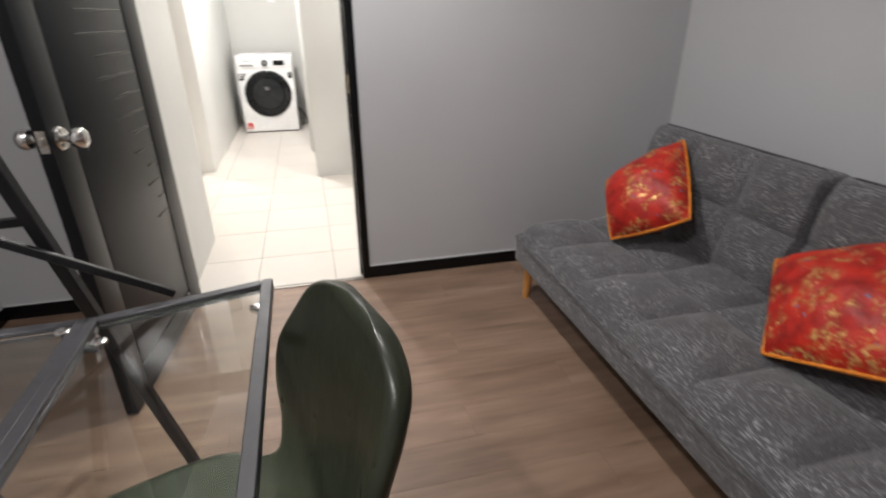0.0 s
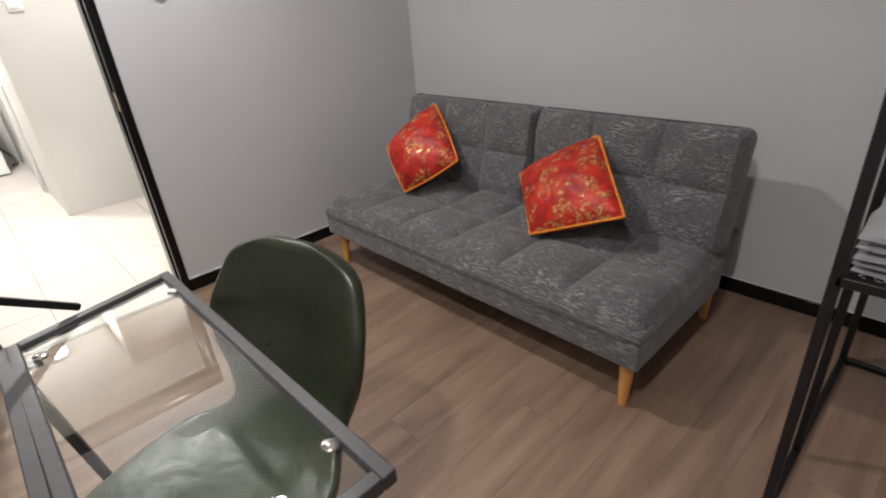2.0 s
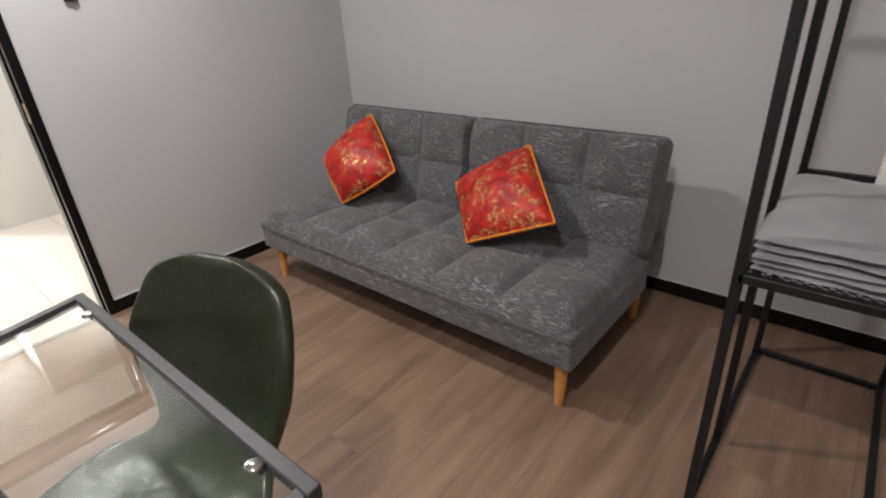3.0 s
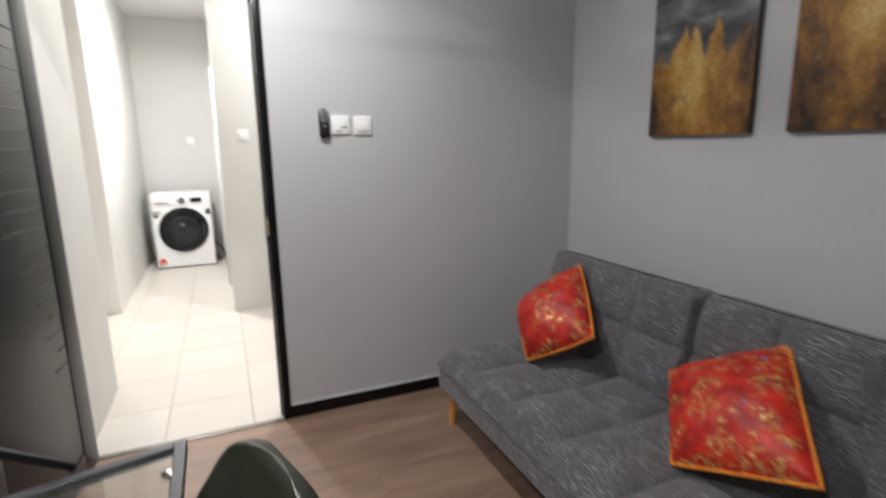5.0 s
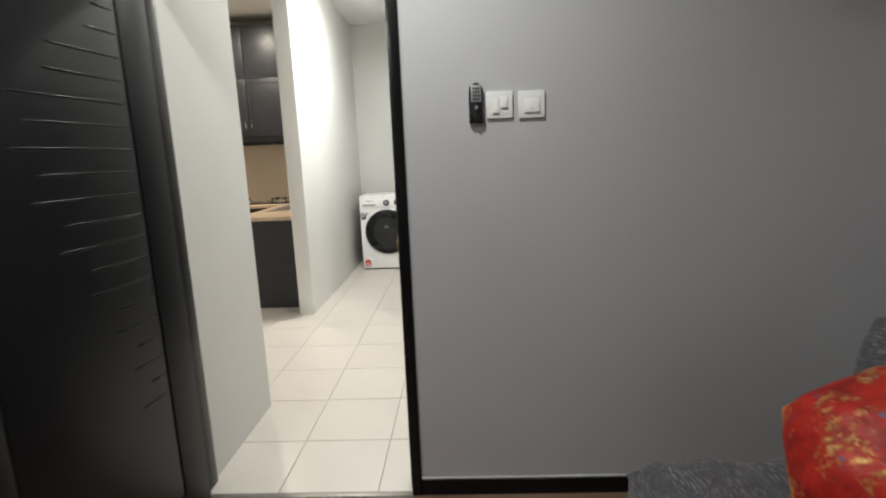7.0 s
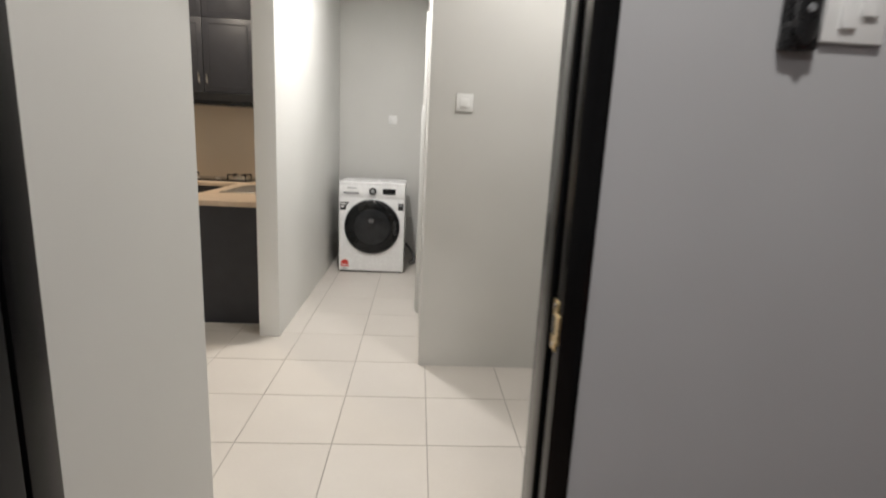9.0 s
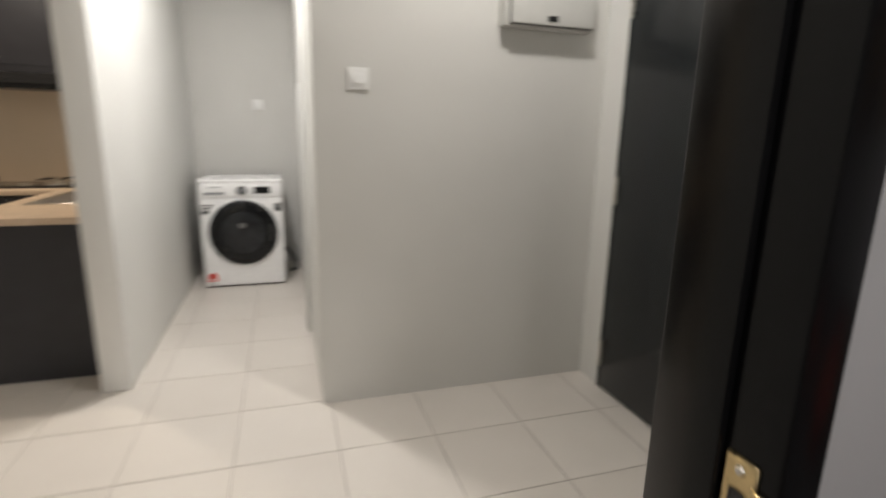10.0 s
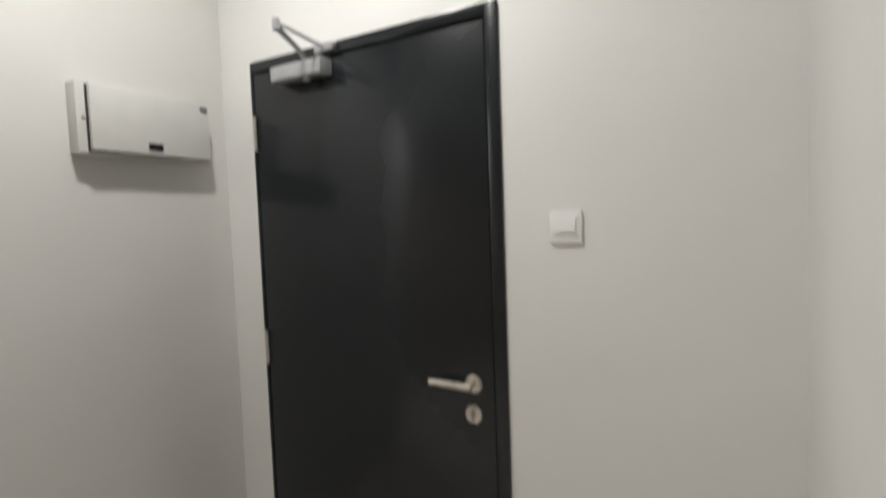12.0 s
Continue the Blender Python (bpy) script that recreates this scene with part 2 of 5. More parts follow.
def painting_material(seed, peaks, ground, glow, pale):
    """An abstract skyline: brushed grey sky above gold spires, palest at the heart, burnt and speckled at the foot.
    peaks: (place across, height, slope) of each spire, in parts of the canvas; ground: the roofs' height."""
    m, nt, b = nodes_of("gold_skyline_paint")
    tc = nt.nodes.new("ShaderNodeTexCoord")
    sep = nt.nodes.new("ShaderNodeSeparateXYZ")
    nt.links.new(tc.outputs["Generated"], sep.inputs["Vector"])
    seed_xyz = nt.nodes.new("ShaderNodeCombineXYZ")
    for i in range(3):
        seed_xyz.inputs[i].default_value = seed
    sh = seed_xyz.outputs[0]

    def calc(op, *args):
        n = nt.nodes.new("ShaderNodeMath")
        n.operation = op
        for i, v in enumerate(args):
            if isinstance(v, (int, float)):
                n.inputs[i].default_value = v
            else:
                nt.links.new(v, n.inputs[i])
        return n.outputs[0]

    def gen(scale, detail, stretch, rough=0.55):
        return noise_tex(nt, scale, detail, stretch, "Generated", rough, sh)

    y, z = sep.outputs["Y"], sep.outputs["Z"]
    ragged = gen(26, 5, (1, 1, 0.6), 0.7)
    wobble = calc("MULTIPLY_ADD", gen(9, 3, (1, 1, 1)), 0.10, -0.05)
    across = calc("ADD", y, wobble)
    roofs = calc("MULTIPLY_ADD", gen(1.0, 4, (1, 9, 0.2), 0.6), 0.20, ground - 0.10)
    for place, tall, slope in peaks:
        spire = calc("MULTIPLY_ADD", calc("ABSOLUTE", calc("SUBTRACT", across, place)), -slope, tall)
        roofs = calc("MAXIMUM", roofs, spire)
    roofs = calc("ADD", roofs, calc("MULTIPLY_ADD", ragged, 0.10, -0.05))
    above = calc("SUBTRACT", z, roofs)
    edge = ramp(nt, calc("MULTIPLY_ADD", above, 4.0, 0.5), [(0.44, (0, 0, 0)), (0.53, (0.85, 0.85, 0.85)), (0.75, (1, 1, 1))])
    dist = nt.nodes.new("ShaderNodeVectorMath")
    dist.operation = "DISTANCE"
    dist.inputs[1].default_value = (0.0, 0.50, glow)
    nt.links.new(tc.outputs["Generated"], dist.inputs[0])
    strokes = gen(3.4, 6, (1, 1.3, 1.0), 0.6)
    heart = calc("ADD", calc("MULTIPLY_ADD", dist.outputs["Value"], -1.05, pale), calc("MULTIPLY_ADD", strokes, 1.3, calc("MULTIPLY_ADD", ragged, 0.35, -0.3)))
    gold = ramp(nt, heart, [(0.08, (0.020, 0.010, 0.006)), (0.26, (0.13, 0.058, 0.012)), (0.46, (0.32, 0.150, 0.022)), (0.64, (0.47, 0.265, 0.055)), (0.90, (0.64, 0.45, 0.17))])
    burnt = ramp(nt, gen(3.0, 4, (1, 1.4, 1.2), 0.6), [(0.58, (1, 1, 1)), (0.68, (0.22, 0.16, 0.12))])
    low = ramp(nt, z, [(0.18, (1, 1, 1)), (0.42, (0, 0, 0))])
    gold = mix(nt, low, gold, mix(nt, 1.0, gold, burnt, "MULTIPLY"))
    speck = ramp(nt, gen(60, 3, (1, 1, 0.7), 0.6), [(0.40, (0.55, 0.48, 0.42)), (0.55, (1, 1, 1))])
    gold = mix(nt, 0.55, gold, speck, "MULTIPLY")
    fleck = ramp(nt, gen(44, 2, (1, 1, 0.45)), [(0.66, (0, 0, 0)), (0.72, (0.22, 0.22, 0.22))])
    gold = mix(nt, fleck, gold, (0.70, 0.52, 0.22))
    clouds = ramp(nt, gen(2.6, 6, (1, 0.7, 2.4), 0.6), [(0.34, (0.020, 0.021, 0.024)), (0.48, (0.062, 0.065, 0.070)), (0.58, (0.15, 0.155, 0.16)), (0.70, (0.34, 0.34, 0.34))])
    nt.links.new(mix(nt, edge, gold, clouds), b.inputs["Base Color"])
    b.inputs["Roughness"].default_value = 0.55
    bump(nt, b, ragged, 0.3, 0.002)
    return m


def amber_material():
    m, nt, b = nodes_of("amber_wash_paint")
    big = ramp(nt, noise_tex(nt, 1.6, 6, (1, 1, 0.7), "Generated", 0.6), [(0.3, (0.11, 0.042, 0.010)), (0.5, (0.215, 0.092, 0.020)), (0.7, (0.31, 0.15, 0.036))])
    wash = ramp(nt, noise_tex(nt, 9, 6, (1, 2.0, 0.5), "Generated", 0.7), [(0.3, (0.72, 0.68, 0.64)), (0.65, (1, 1, 1))])
    nt.links.new(mix(nt, 0.8, big, wash, "MULTIPLY"), b.inputs["Base Color"])
    b.inputs["Roughness"].default_value = 0.55
    bump(nt, b, noise_tex(nt, 60, 3), 0.25, 0.001)
    return m


def glow_material(name="lit_diffuser", strength=25.0):
    m, nt, b = nodes_of(name)
    b.inputs["Base Color"].default_value = (0.9, 0.9, 0.88, 1)
    b.inputs["Emission Color"].default_value = (1.0, 0.95, 0.88, 1)
    b.inputs["Emission Strength"].default_value = strength
    return m


GLASS = glass_material()
PLANK = plank_material()
TILE = tile_material()
TWEED = tweed_material()
BROCADE = brocade_material()
LEATHER = leather_material()
TOWEL = cloth_material("grey_terry_cloth", (0.25, 0.25, 0.262))
LINEN = cloth_material("white_cotton", (0.74, 0.73, 0.70), 4)
GLOW = glow_material()


# ---- building helpers ----
def box_into(bm, a, b, bevel=0.0, segments=2):
    lo = [min(a[i], b[i]) for i in range(3)]
    hi = [max(a[i], b[i]) for i in range(3)]
    made = bmesh.ops.create_cube(bm, size=1)["verts"]
    for v in made:
        v.co = Vector([lo[i] if v.co[i] < 0 else hi[i] for i in range(3)])
    if bevel:
        edges = {e for v in made for e in v.link_edges}
        bmesh.ops.bevel(bm, geom=list(edges), offset=bevel, segments=segments, affect="EDGES", profile=0.6)


def box_mesh(a, b, bevel=0.0, segments=2):
    bm = bmesh.new()
    box_into(bm, a, b, bevel, segments)
    return bm


def rod_into(bm, p, q, r0, r1=None, sides=16):
    """A straight round rod from p to q."""
    p, q = Vector(p), Vector(q)
    m = Matrix.Translation((p + q) / 2) @ (q - p).to_track_quat("Z", "Y").to_matrix().to_4x4()
    bmesh.ops.create_cone(bm, cap_ends=True, segments=sides, radius1=r0, radius2=r0 if r1 is None else r1, depth=(q - p).length, matrix=m)


def rod_mesh(p, q, r0, r1=None, sides=16):
    bm = bmesh.new()
    rod_into(bm, p, q, r0, r1, sides)
    return bm


def bar_mesh(p, q, w, h, bevel=0.002):
    """A square tube from p to q, w wide and h high."""
    p, q = Vector(p), Vector(q)
    d = q - p
    up = Vector((0, 0, 1)) if abs(d.normalized().z) < 0.95 else Vector((1, 0, 0))
    side = d.cross(up).normalized()
    up = side.cross(d).normalized()
    bm = box_mesh((-w / 2, -h / 2, 0), (w / 2, h / 2, d.length), bevel, 1)
    m = Matrix((side, up, d.normalized())).transposed().to_4x4()
    bmesh.ops.transform(bm, matrix=Matrix.Translation(p) @ m, verts=bm.verts)
    return bm


def lathe_mesh(profile, m, sides=28):
    """Turns (radius, height) pairs about the z axis, then moves by m."""
    bm = bmesh.new()
    rings = []
    for r, h in profile:
        rings.append([bm.verts.new((max(r, 1e-4) * math.cos(2 * math.pi * i / sides), max(r, 1e-4) * math.sin(2 * math.pi * i / sides), h)) for i in range(sides)])
    for a, b in zip(rings, rings[1:]):
        for i in range(sides):
            bm.faces.new((a[i], a[(i + 1) % sides], b[(i + 1) % sides], b[i]))
    bm.faces.new(list(reversed(rings[0])))
    bm.faces.new(rings[-1])
    bmesh.ops.transform(bm, matrix=m, verts=bm.verts)
    return bm


def link_mesh(name, bm, material, smooth=True):
    bmesh.ops.recalc_face_normals(bm, faces=bm.faces)
    me = bpy.data.meshes.new(name)
    bm.to_mesh(me)
    bm.free()
    if smooth:
        me.shade_smooth()
        me.set_sharp_from_angle(angle=radians(38))
    me.materials.append(material)
    return new(name, me)


BASES = {}


def part(name, bm, material, parent, label=""):
    """One mesh under a thing or a part; a thing made with a base takes its parts in world places."""
    root = parent
    while root.parent:
        root = root.parent
    if root.name in BASES:
        bmesh.ops.translate(bm, verts=bm.verts, vec=-BASES[root.name])
    ob = link_mesh(name, bm, material)
    ob.parent = parent
    return tagged(ob, label)


def thing(name, label, category, group="", base=None):
    """An empty that holds the parts of a thing; base: its foot, in the world."""
    ob = new(name)
    ob.empty_display_size = 0.05
    if base is not None:
        ob.location = base
        BASES[ob.name] = Vector(base)
    return tagged(ob, label, category, group)


def structure(name, bm, material, label, category):
    return tagged(link_mesh(name, bm, material), label, category, kind="structure")


def along_y():
    """Turns a lathe's z axis to look out of a wall towards -y."""
    return Matrix.Rotation(radians(90), 4, "X")


def along_x():
    """Turns a lathe's z axis to look towards -x."""
    return Matrix.Rotation(radians(-90), 4, "Y")


# ---- structure ----
CEIL_ROOM, CEIL_HALL = 2.87, 2.91
X_LEFT, Y_BACK = -3.35, -4.3
FRAME_L, FRAME_R, FRAME_TOP = -2.608, -1.684, 2.080
OPEN_L, OPEN_R, OPEN_TOP = -2.551, -1.722, 2.022
PART_Y, PART_X = 1.995, -1.897
ENT_X = -0.533
PIL_L, PIL_R, PIL_Y = -2.906, -2.779, 2.371
END_Y = 4.8


def wall_with_opening(y0, y1, x0, x1, top, ox0, ox1, otop):
    bm = bmesh.new()
    box_into(bm, (x0, y0, -0.1), (ox0, y1, top))
    box_into(bm, (ox1, y0, -0.1), (x1, y1, top))
    box_into(bm, (ox0, y0, otop), (ox1, y1, top))
    return bm


structure("wall_north", wall_with_opening(0, 0.06, X_LEFT - 0.12, 0.12, CEIL_ROOM + 0.05, FRAME_L + 0.01, FRAME_R - 0.01, FRAME_TOP - 0.01), WALL_GREY,
          "grey painted plaster wall around the bedroom doorway", "wall")
structure("wall_north_hall", wall_with_opening(0.06, 0.095, -5.2, 0.12, CEIL_HALL + 0.05, FRAME_L + 0.01, FRAME_R - 0.01, FRAME_TOP - 0.01), WALL_HALL,
          "pale painted wall on the hall side of the doorway", "wall")
structure("wall_east", box_mesh((0, Y_BACK - 0.12, -0.1), (0.12, 0, CEIL_ROOM + 0.05)), WALL_GREY, "pale grey painted wall behind the sofa", "wall")
structure("wall_west", box_mesh((X_LEFT - 0.12, Y_BACK - 0.12, -0.1), (X_LEFT, 0, CEIL_ROOM + 0.05)), WALL_GREY, "plain grey painted side wall of the room", "wall")
structure("wall_south", box_mesh((X_LEFT, Y_BACK - 0.12, -0.1), (0, Y_BACK, CEIL_ROOM + 0.05)), WALL_GREY, "plain grey painted back wall of the room", "wall")
structure("ceiling_room", box_mesh((X_LEFT, Y_BACK, CEIL_ROOM), (0, 0, CEIL_ROOM + 0.05)), CEILING, "white flat plaster ceiling of the room", "ceiling")
structure("ceiling_hall", box_mesh((-5.2, 0.095, CEIL_HALL), (ENT_X, END_Y + 0.02, CEIL_HALL + 0.05)), CEILING, "white flat ceiling of the hall and kitchen", "ceiling")

# hall walls
structure("wall_hall_left", box_mesh((-2.70, 0.095, -0.1), (-2.559, 0.746, CEIL_HALL)), WALL_HALL, "short pale wall beside the bedroom doorway", "wall")
structure("wall_kitchen_south", box_mesh((-5.2, 0.60, -0.1), (-2.70, 0.746, CEIL_HALL)), WALL_HALL, "pale wall closing the kitchen", "wall")
structure("wall_partition", box_mesh((PART_X, PART_Y, -0.1), (ENT_X, PART_Y + 0.11, CEIL_HALL), 0.004), WALL_HALL, "pale grey partition wall facing the bedroom door", "wall")
structure("wall_corridor_right", box_mesh((PART_X, PART_Y + 0.11, -0.1), (PART_X + 0.11, END_Y, CEIL_HALL)), WALL_HALL, "pale wall beside the washing machine", "wall")
structure("wall_corridor_left", box_mesh((PIL_L, PIL_Y, -0.1), (PIL_R, END_Y, CEIL_HALL), 0.004), WALL_WHITE, "white wall between kitchen and laundry corridor", "wall")
structure("wall_end", box_mesh((-5.2, END_Y, -0.1), (PART_X + 0.11, END_Y + 0.12, CEIL_HALL)), WALL_HALL, "pale wall behind the washing machine", "wall")
structure("wall_kitchen_west", box_mesh((-5.32, 0.06, -0.1), (-5.2, END_Y + 0.12, CEIL_HALL)), CREAM, "cream kitchen side wall", "wall")

ENT_Y0, ENT_Y1, ENT_TOP = 0.818, 1.832, 2.085
bm = bmesh.new()
box_into(bm, (ENT_X, 0.095, -0.1), (ENT_X + 0.14, ENT_Y0 + 0.01, CEIL_HALL + 0.05))
box_into(bm, (ENT_X, ENT_Y1 - 0.01, -0.1), (ENT_X + 0.14, PART_Y + 0.11, CEIL_HALL + 0.05))
box_into(bm, (ENT_X, ENT_Y0 + 0.01, ENT_TOP - 0.01), (ENT_X + 0.14, ENT_Y1 - 0.01, CEIL_HALL + 0.05))
structure("wall_entrance", bm, WALL_WHITE, "pale wall around the dark entrance door", "wall")
structure("wall_outside_landing", box_mesh((ENT_X + 0.16, 0.3, -0.1), (ENT_X + 0.2, 2.2, 2.4)), CREAM, "plain wall closing the entrance behind its door", "wall")

# pale lining at the end of the partition, where a side doorway begins
lining = structure("trim", box_mesh((PART_X - 0.022, 2.90, 0), (PART_X - 0.002, 2.99, 2.1), 0.003), WALL_WHITE, "pale door lining on the corridor wall", "door lining")
part("stop_strip", box_mesh((PART_X - 0.034, 2.965, 0), (PART_X - 0.022, 2.99, 1.51), 0.002), WALL_WHITE, lining)

# skirting of the room, black with a pale bead of sealant
SK = 0.066
for nm, a, b, c, d in (
        ("baseboard_north", (FRAME_R, -0.012, 0.0), (-0.012, 0.0, SK), (FRAME_R + 0.002, -0.007, SK), (-0.012, 0.0, SK + 0.006)),
        ("baseboard_north_left", (X_LEFT + 0.012, -0.012, 0.0), (FRAME_L, 0.0, SK), (X_LEFT + 0.012, -0.007, SK), (FRAME_L, 0.0, SK + 0.006)),
        ("baseboard_east", (-0.012, Y_BACK + 0.012, 0.0), (0.0, 0.0, SK), (-0.006, Y_BACK + 0.012, SK), (0.0, 0.0, SK + 0.003)),
        ("baseboard_west", (X_LEFT, Y_BACK + 0.012, 0.0), (X_LEFT + 0.012, 0.0, SK), (X_LEFT, Y_BACK + 0.012, SK), (X_LEFT + 0.006, 0.0, SK + 0.003)),
        ("baseboard_south", (X_LEFT, Y_BACK, 0.0), (0.0, Y_BACK + 0.012, SK), (X_LEFT, Y_BACK, SK), (0.0, Y_BACK + 0.006, SK + 0.003))):
    sk = structure(nm, box_mesh(a, b, 0.002, 1), LACQUER, "glossy black skirting board along the wall foot", "skirting board")
    part("sealant_bead", box_mesh(c, d, 0.001, 1), SEALANT, sk, "pale sealant bead")

structure("threshold", box_mesh((OPEN_L, -0.018, -0.02), (OPEN_R, 0.012, 0.005), 0.002), STRIP, "flat grey metal threshold strip in the doorway", "threshold")

# bedroom door frame
frame_ob = structure("door_frame_1", box_mesh((FRAME_L, -0.013, OPEN_TOP), (FRAME_R, 0.10, FRAME_TOP), 0.004), LACQUER,
                     "glossy black wooden frame of the bedroom doorway", "door frame")
part("jamb", box_mesh((FRAME_L, -0.013, 0), (OPEN_L, 0.10, OPEN_TOP), 0.004), LACQUER, frame_ob)
part("jamb", box_mesh((OPEN_R, -0.013, 0), (FRAME_R, 0.10, OPEN_TOP), 0.004), LACQUER, frame_ob)
part("door_stop", box_mesh((OPEN_R - 0.008, 0.032, 0), (OPEN_R, 0.10, OPEN_TOP - 0.008), 0.003), LACQUER, frame_ob)
part("door_stop", box_mesh((OPEN_L, 0.032, 0), (OPEN_L + 0.008, 0.10, OPEN_TOP - 0.008), 0.003), LACQUER, frame_ob)
part("door_stop", box_mesh((OPEN_L, 0.032, OPEN_TOP - 0.008), (OPEN_R, 0.10, OPEN_TOP), 0.003), LACQUER, frame_ob)
strike = part("strike_plate", box_mesh((OPEN_R - 0.003, 0.002, 0.945), (OPEN_R + 0.001, 0.028, 1.025), 0.001, 1), BRASS, frame_ob, "worn brass strike plate")
part("strike_lip", box_mesh((OPEN_R - 0.005, -0.016, 0.962), (OPEN_R - 0.001, 0.004, 1.008), 0.001, 1), BRASS, strike)
# no hole is cut: a black block on the plate gives its dark
part("strike_hole", box_mesh((OPEN_R - 0.0045, 0.009, 0.970), (OPEN_R - 0.0028, 0.021, 1.000)), BLACK_PLASTIC, strike)
for z in (0.954, 1.016):
    part("screw", lathe_mesh([(0.004, 0), (0.003, 0.002)], Matrix.Translation((OPEN_R - 0.003, 0.015, z)) @ along_x(), 10), SATIN, strike)


# ---- the room ----
def bedroom_door():
    """The leaf in its own place: hinge at the origin, the leaf running along -y, its ribbed face towards +x."""
    ob = thing("door_1", "charcoal panelled bedroom door with slatted relief, standing open", "door")
    w, h, t = 0.823, 2.005, 0.038
    g, face = 0.012, 0.0045
    u0, u1, z0, z1 = 0.134, 0.702, 0.118, 1.898
    part("leaf", box_mesh((-t, -w, 0.008), (-face, 0, h), 0.002), LEAF_BLACK, ob)
    # stiles and rails stand proud round a sunk groove, with the panel's field inside it
    part("stile", box_mesh((-face - 0.002, -u0, 0.008), (0, 0, h), 0.002), LEAF_BLACK, ob)
    part("stile", box_mesh((-face - 0.002, -w, 0.008), (0, -u1, h), 0.002), LEAF_BLACK, ob)
    part("rail", box_mesh((-face - 0.002, -u1 + 0.0005, 0.008), (-0.0002, -u0 - 0.0005, z0), 0.002), LEAF_BLACK, ob)
    part("rail", box_mesh((-face - 0.002, -u1 + 0.0005, z1), (-0.0002, -u0 - 0.0005, h), 0.002), LEAF_BLACK, ob)
    pn = part("panel", box_mesh((-face - 0.002, -u1 + 0.004, z0 + g), (-0.0005, -u0 - g, z1 - g), 0.003), LEAF_BLACK, ob, "charcoal panel inside a sunk groove")
    # louvre-like ridges run from the hinge side and end, long and short by turns, on a sweeping curve
    pitch = 0.0685
    bm = bmesh.new()
    rings = []
    for y, k in ((0.0, 0.25), (-0.03, 1.0), (-0.95, 1.0), (-1.0, 0.2)):
        rings.append([bm.verts.new((0.0016 * k * math.sin(math.pi * q / 6), y, 0.0045 * k * math.cos(math.pi * q / 6))) for q in range(7)])
    for ra, rb in zip(rings, rings[1:]):
        for q in range(6):
            bm.faces.new((ra[q], ra[q + 1], rb[q + 1], rb[q]))
    for ring in (rings[0], rings[-1]):
        bm.faces.new(ring)
    me = None
    for i in range(19):
        z = 0.530 + i * pitch
        if z < 1.45:
            end = 0.27 + 0.30 * (0.5 - 0.5 * math.cos(math.pi * min(1.0, (z - 0.53) / 0.88)))
        else:
            end = 0.57 - 0.33 * ((z - 1.45) / 0.31) ** 1.35
        end -= 0.055 * (i % 2)
        if me is None:
            slat = part("slat", bm, LACQUER, pn)
            me = slat.data
        else:
            slat = new("slat", me)
            slat.parent = pn
        slat.location = (-0.0009, -0.153, z)
        slat.scale = (1, end - 0.153, 1)
    for sgn, x in ((1, 0.0), (-1, -t)):
        turn = Matrix.Translation((x, -w + 0.052, 0.955)) @ Matrix.Rotation(radians(90 * sgn), 4, "Y")
        knob = part("door_knob", lathe_mesh([(0.012, 0.010), (0.012, 0.028), (0.026, 0.036), (0.030, 0.048), (0.028, 0.060), (0.020, 0.068), (0.006, 0.070)], turn, 32), CHROME, ob, "round polished steel door knob")
        part("rose", lathe_mesh([(0.033, 0.0), (0.033, 0.004), (0.028, 0.010), (0.012, 0.012)], turn, 32), CHROME, knob)
    latch = part("latch_plate", box_mesh((-t / 2 - 0.012, -w - 0.0015, 0.925), (-t / 2 + 0.012, -w + 0.001, 0.985), 0.0005, 1), SATIN, ob, "steel latch plate on the door edge")
    part("latch_bolt", box_mesh((-t / 2 - 0.006, -w - 0.010, 0.945), (-t / 2 + 0.006, -w, 0.967), 0.002, 1), SATIN, latch)
    for z in (0.22, 1.0, 1.78):
        part("hinge", rod_mesh((-t - 0.004, 0.002, z - 0.045), (-t - 0.004, 0.002, z + 0.045), 0.0065, sides=12), LACQUER, ob)
    ob.matrix_basis = pose(-2.514, -0.016, 0, 0, 0, -5.3)
    return ob


bedroom_door()


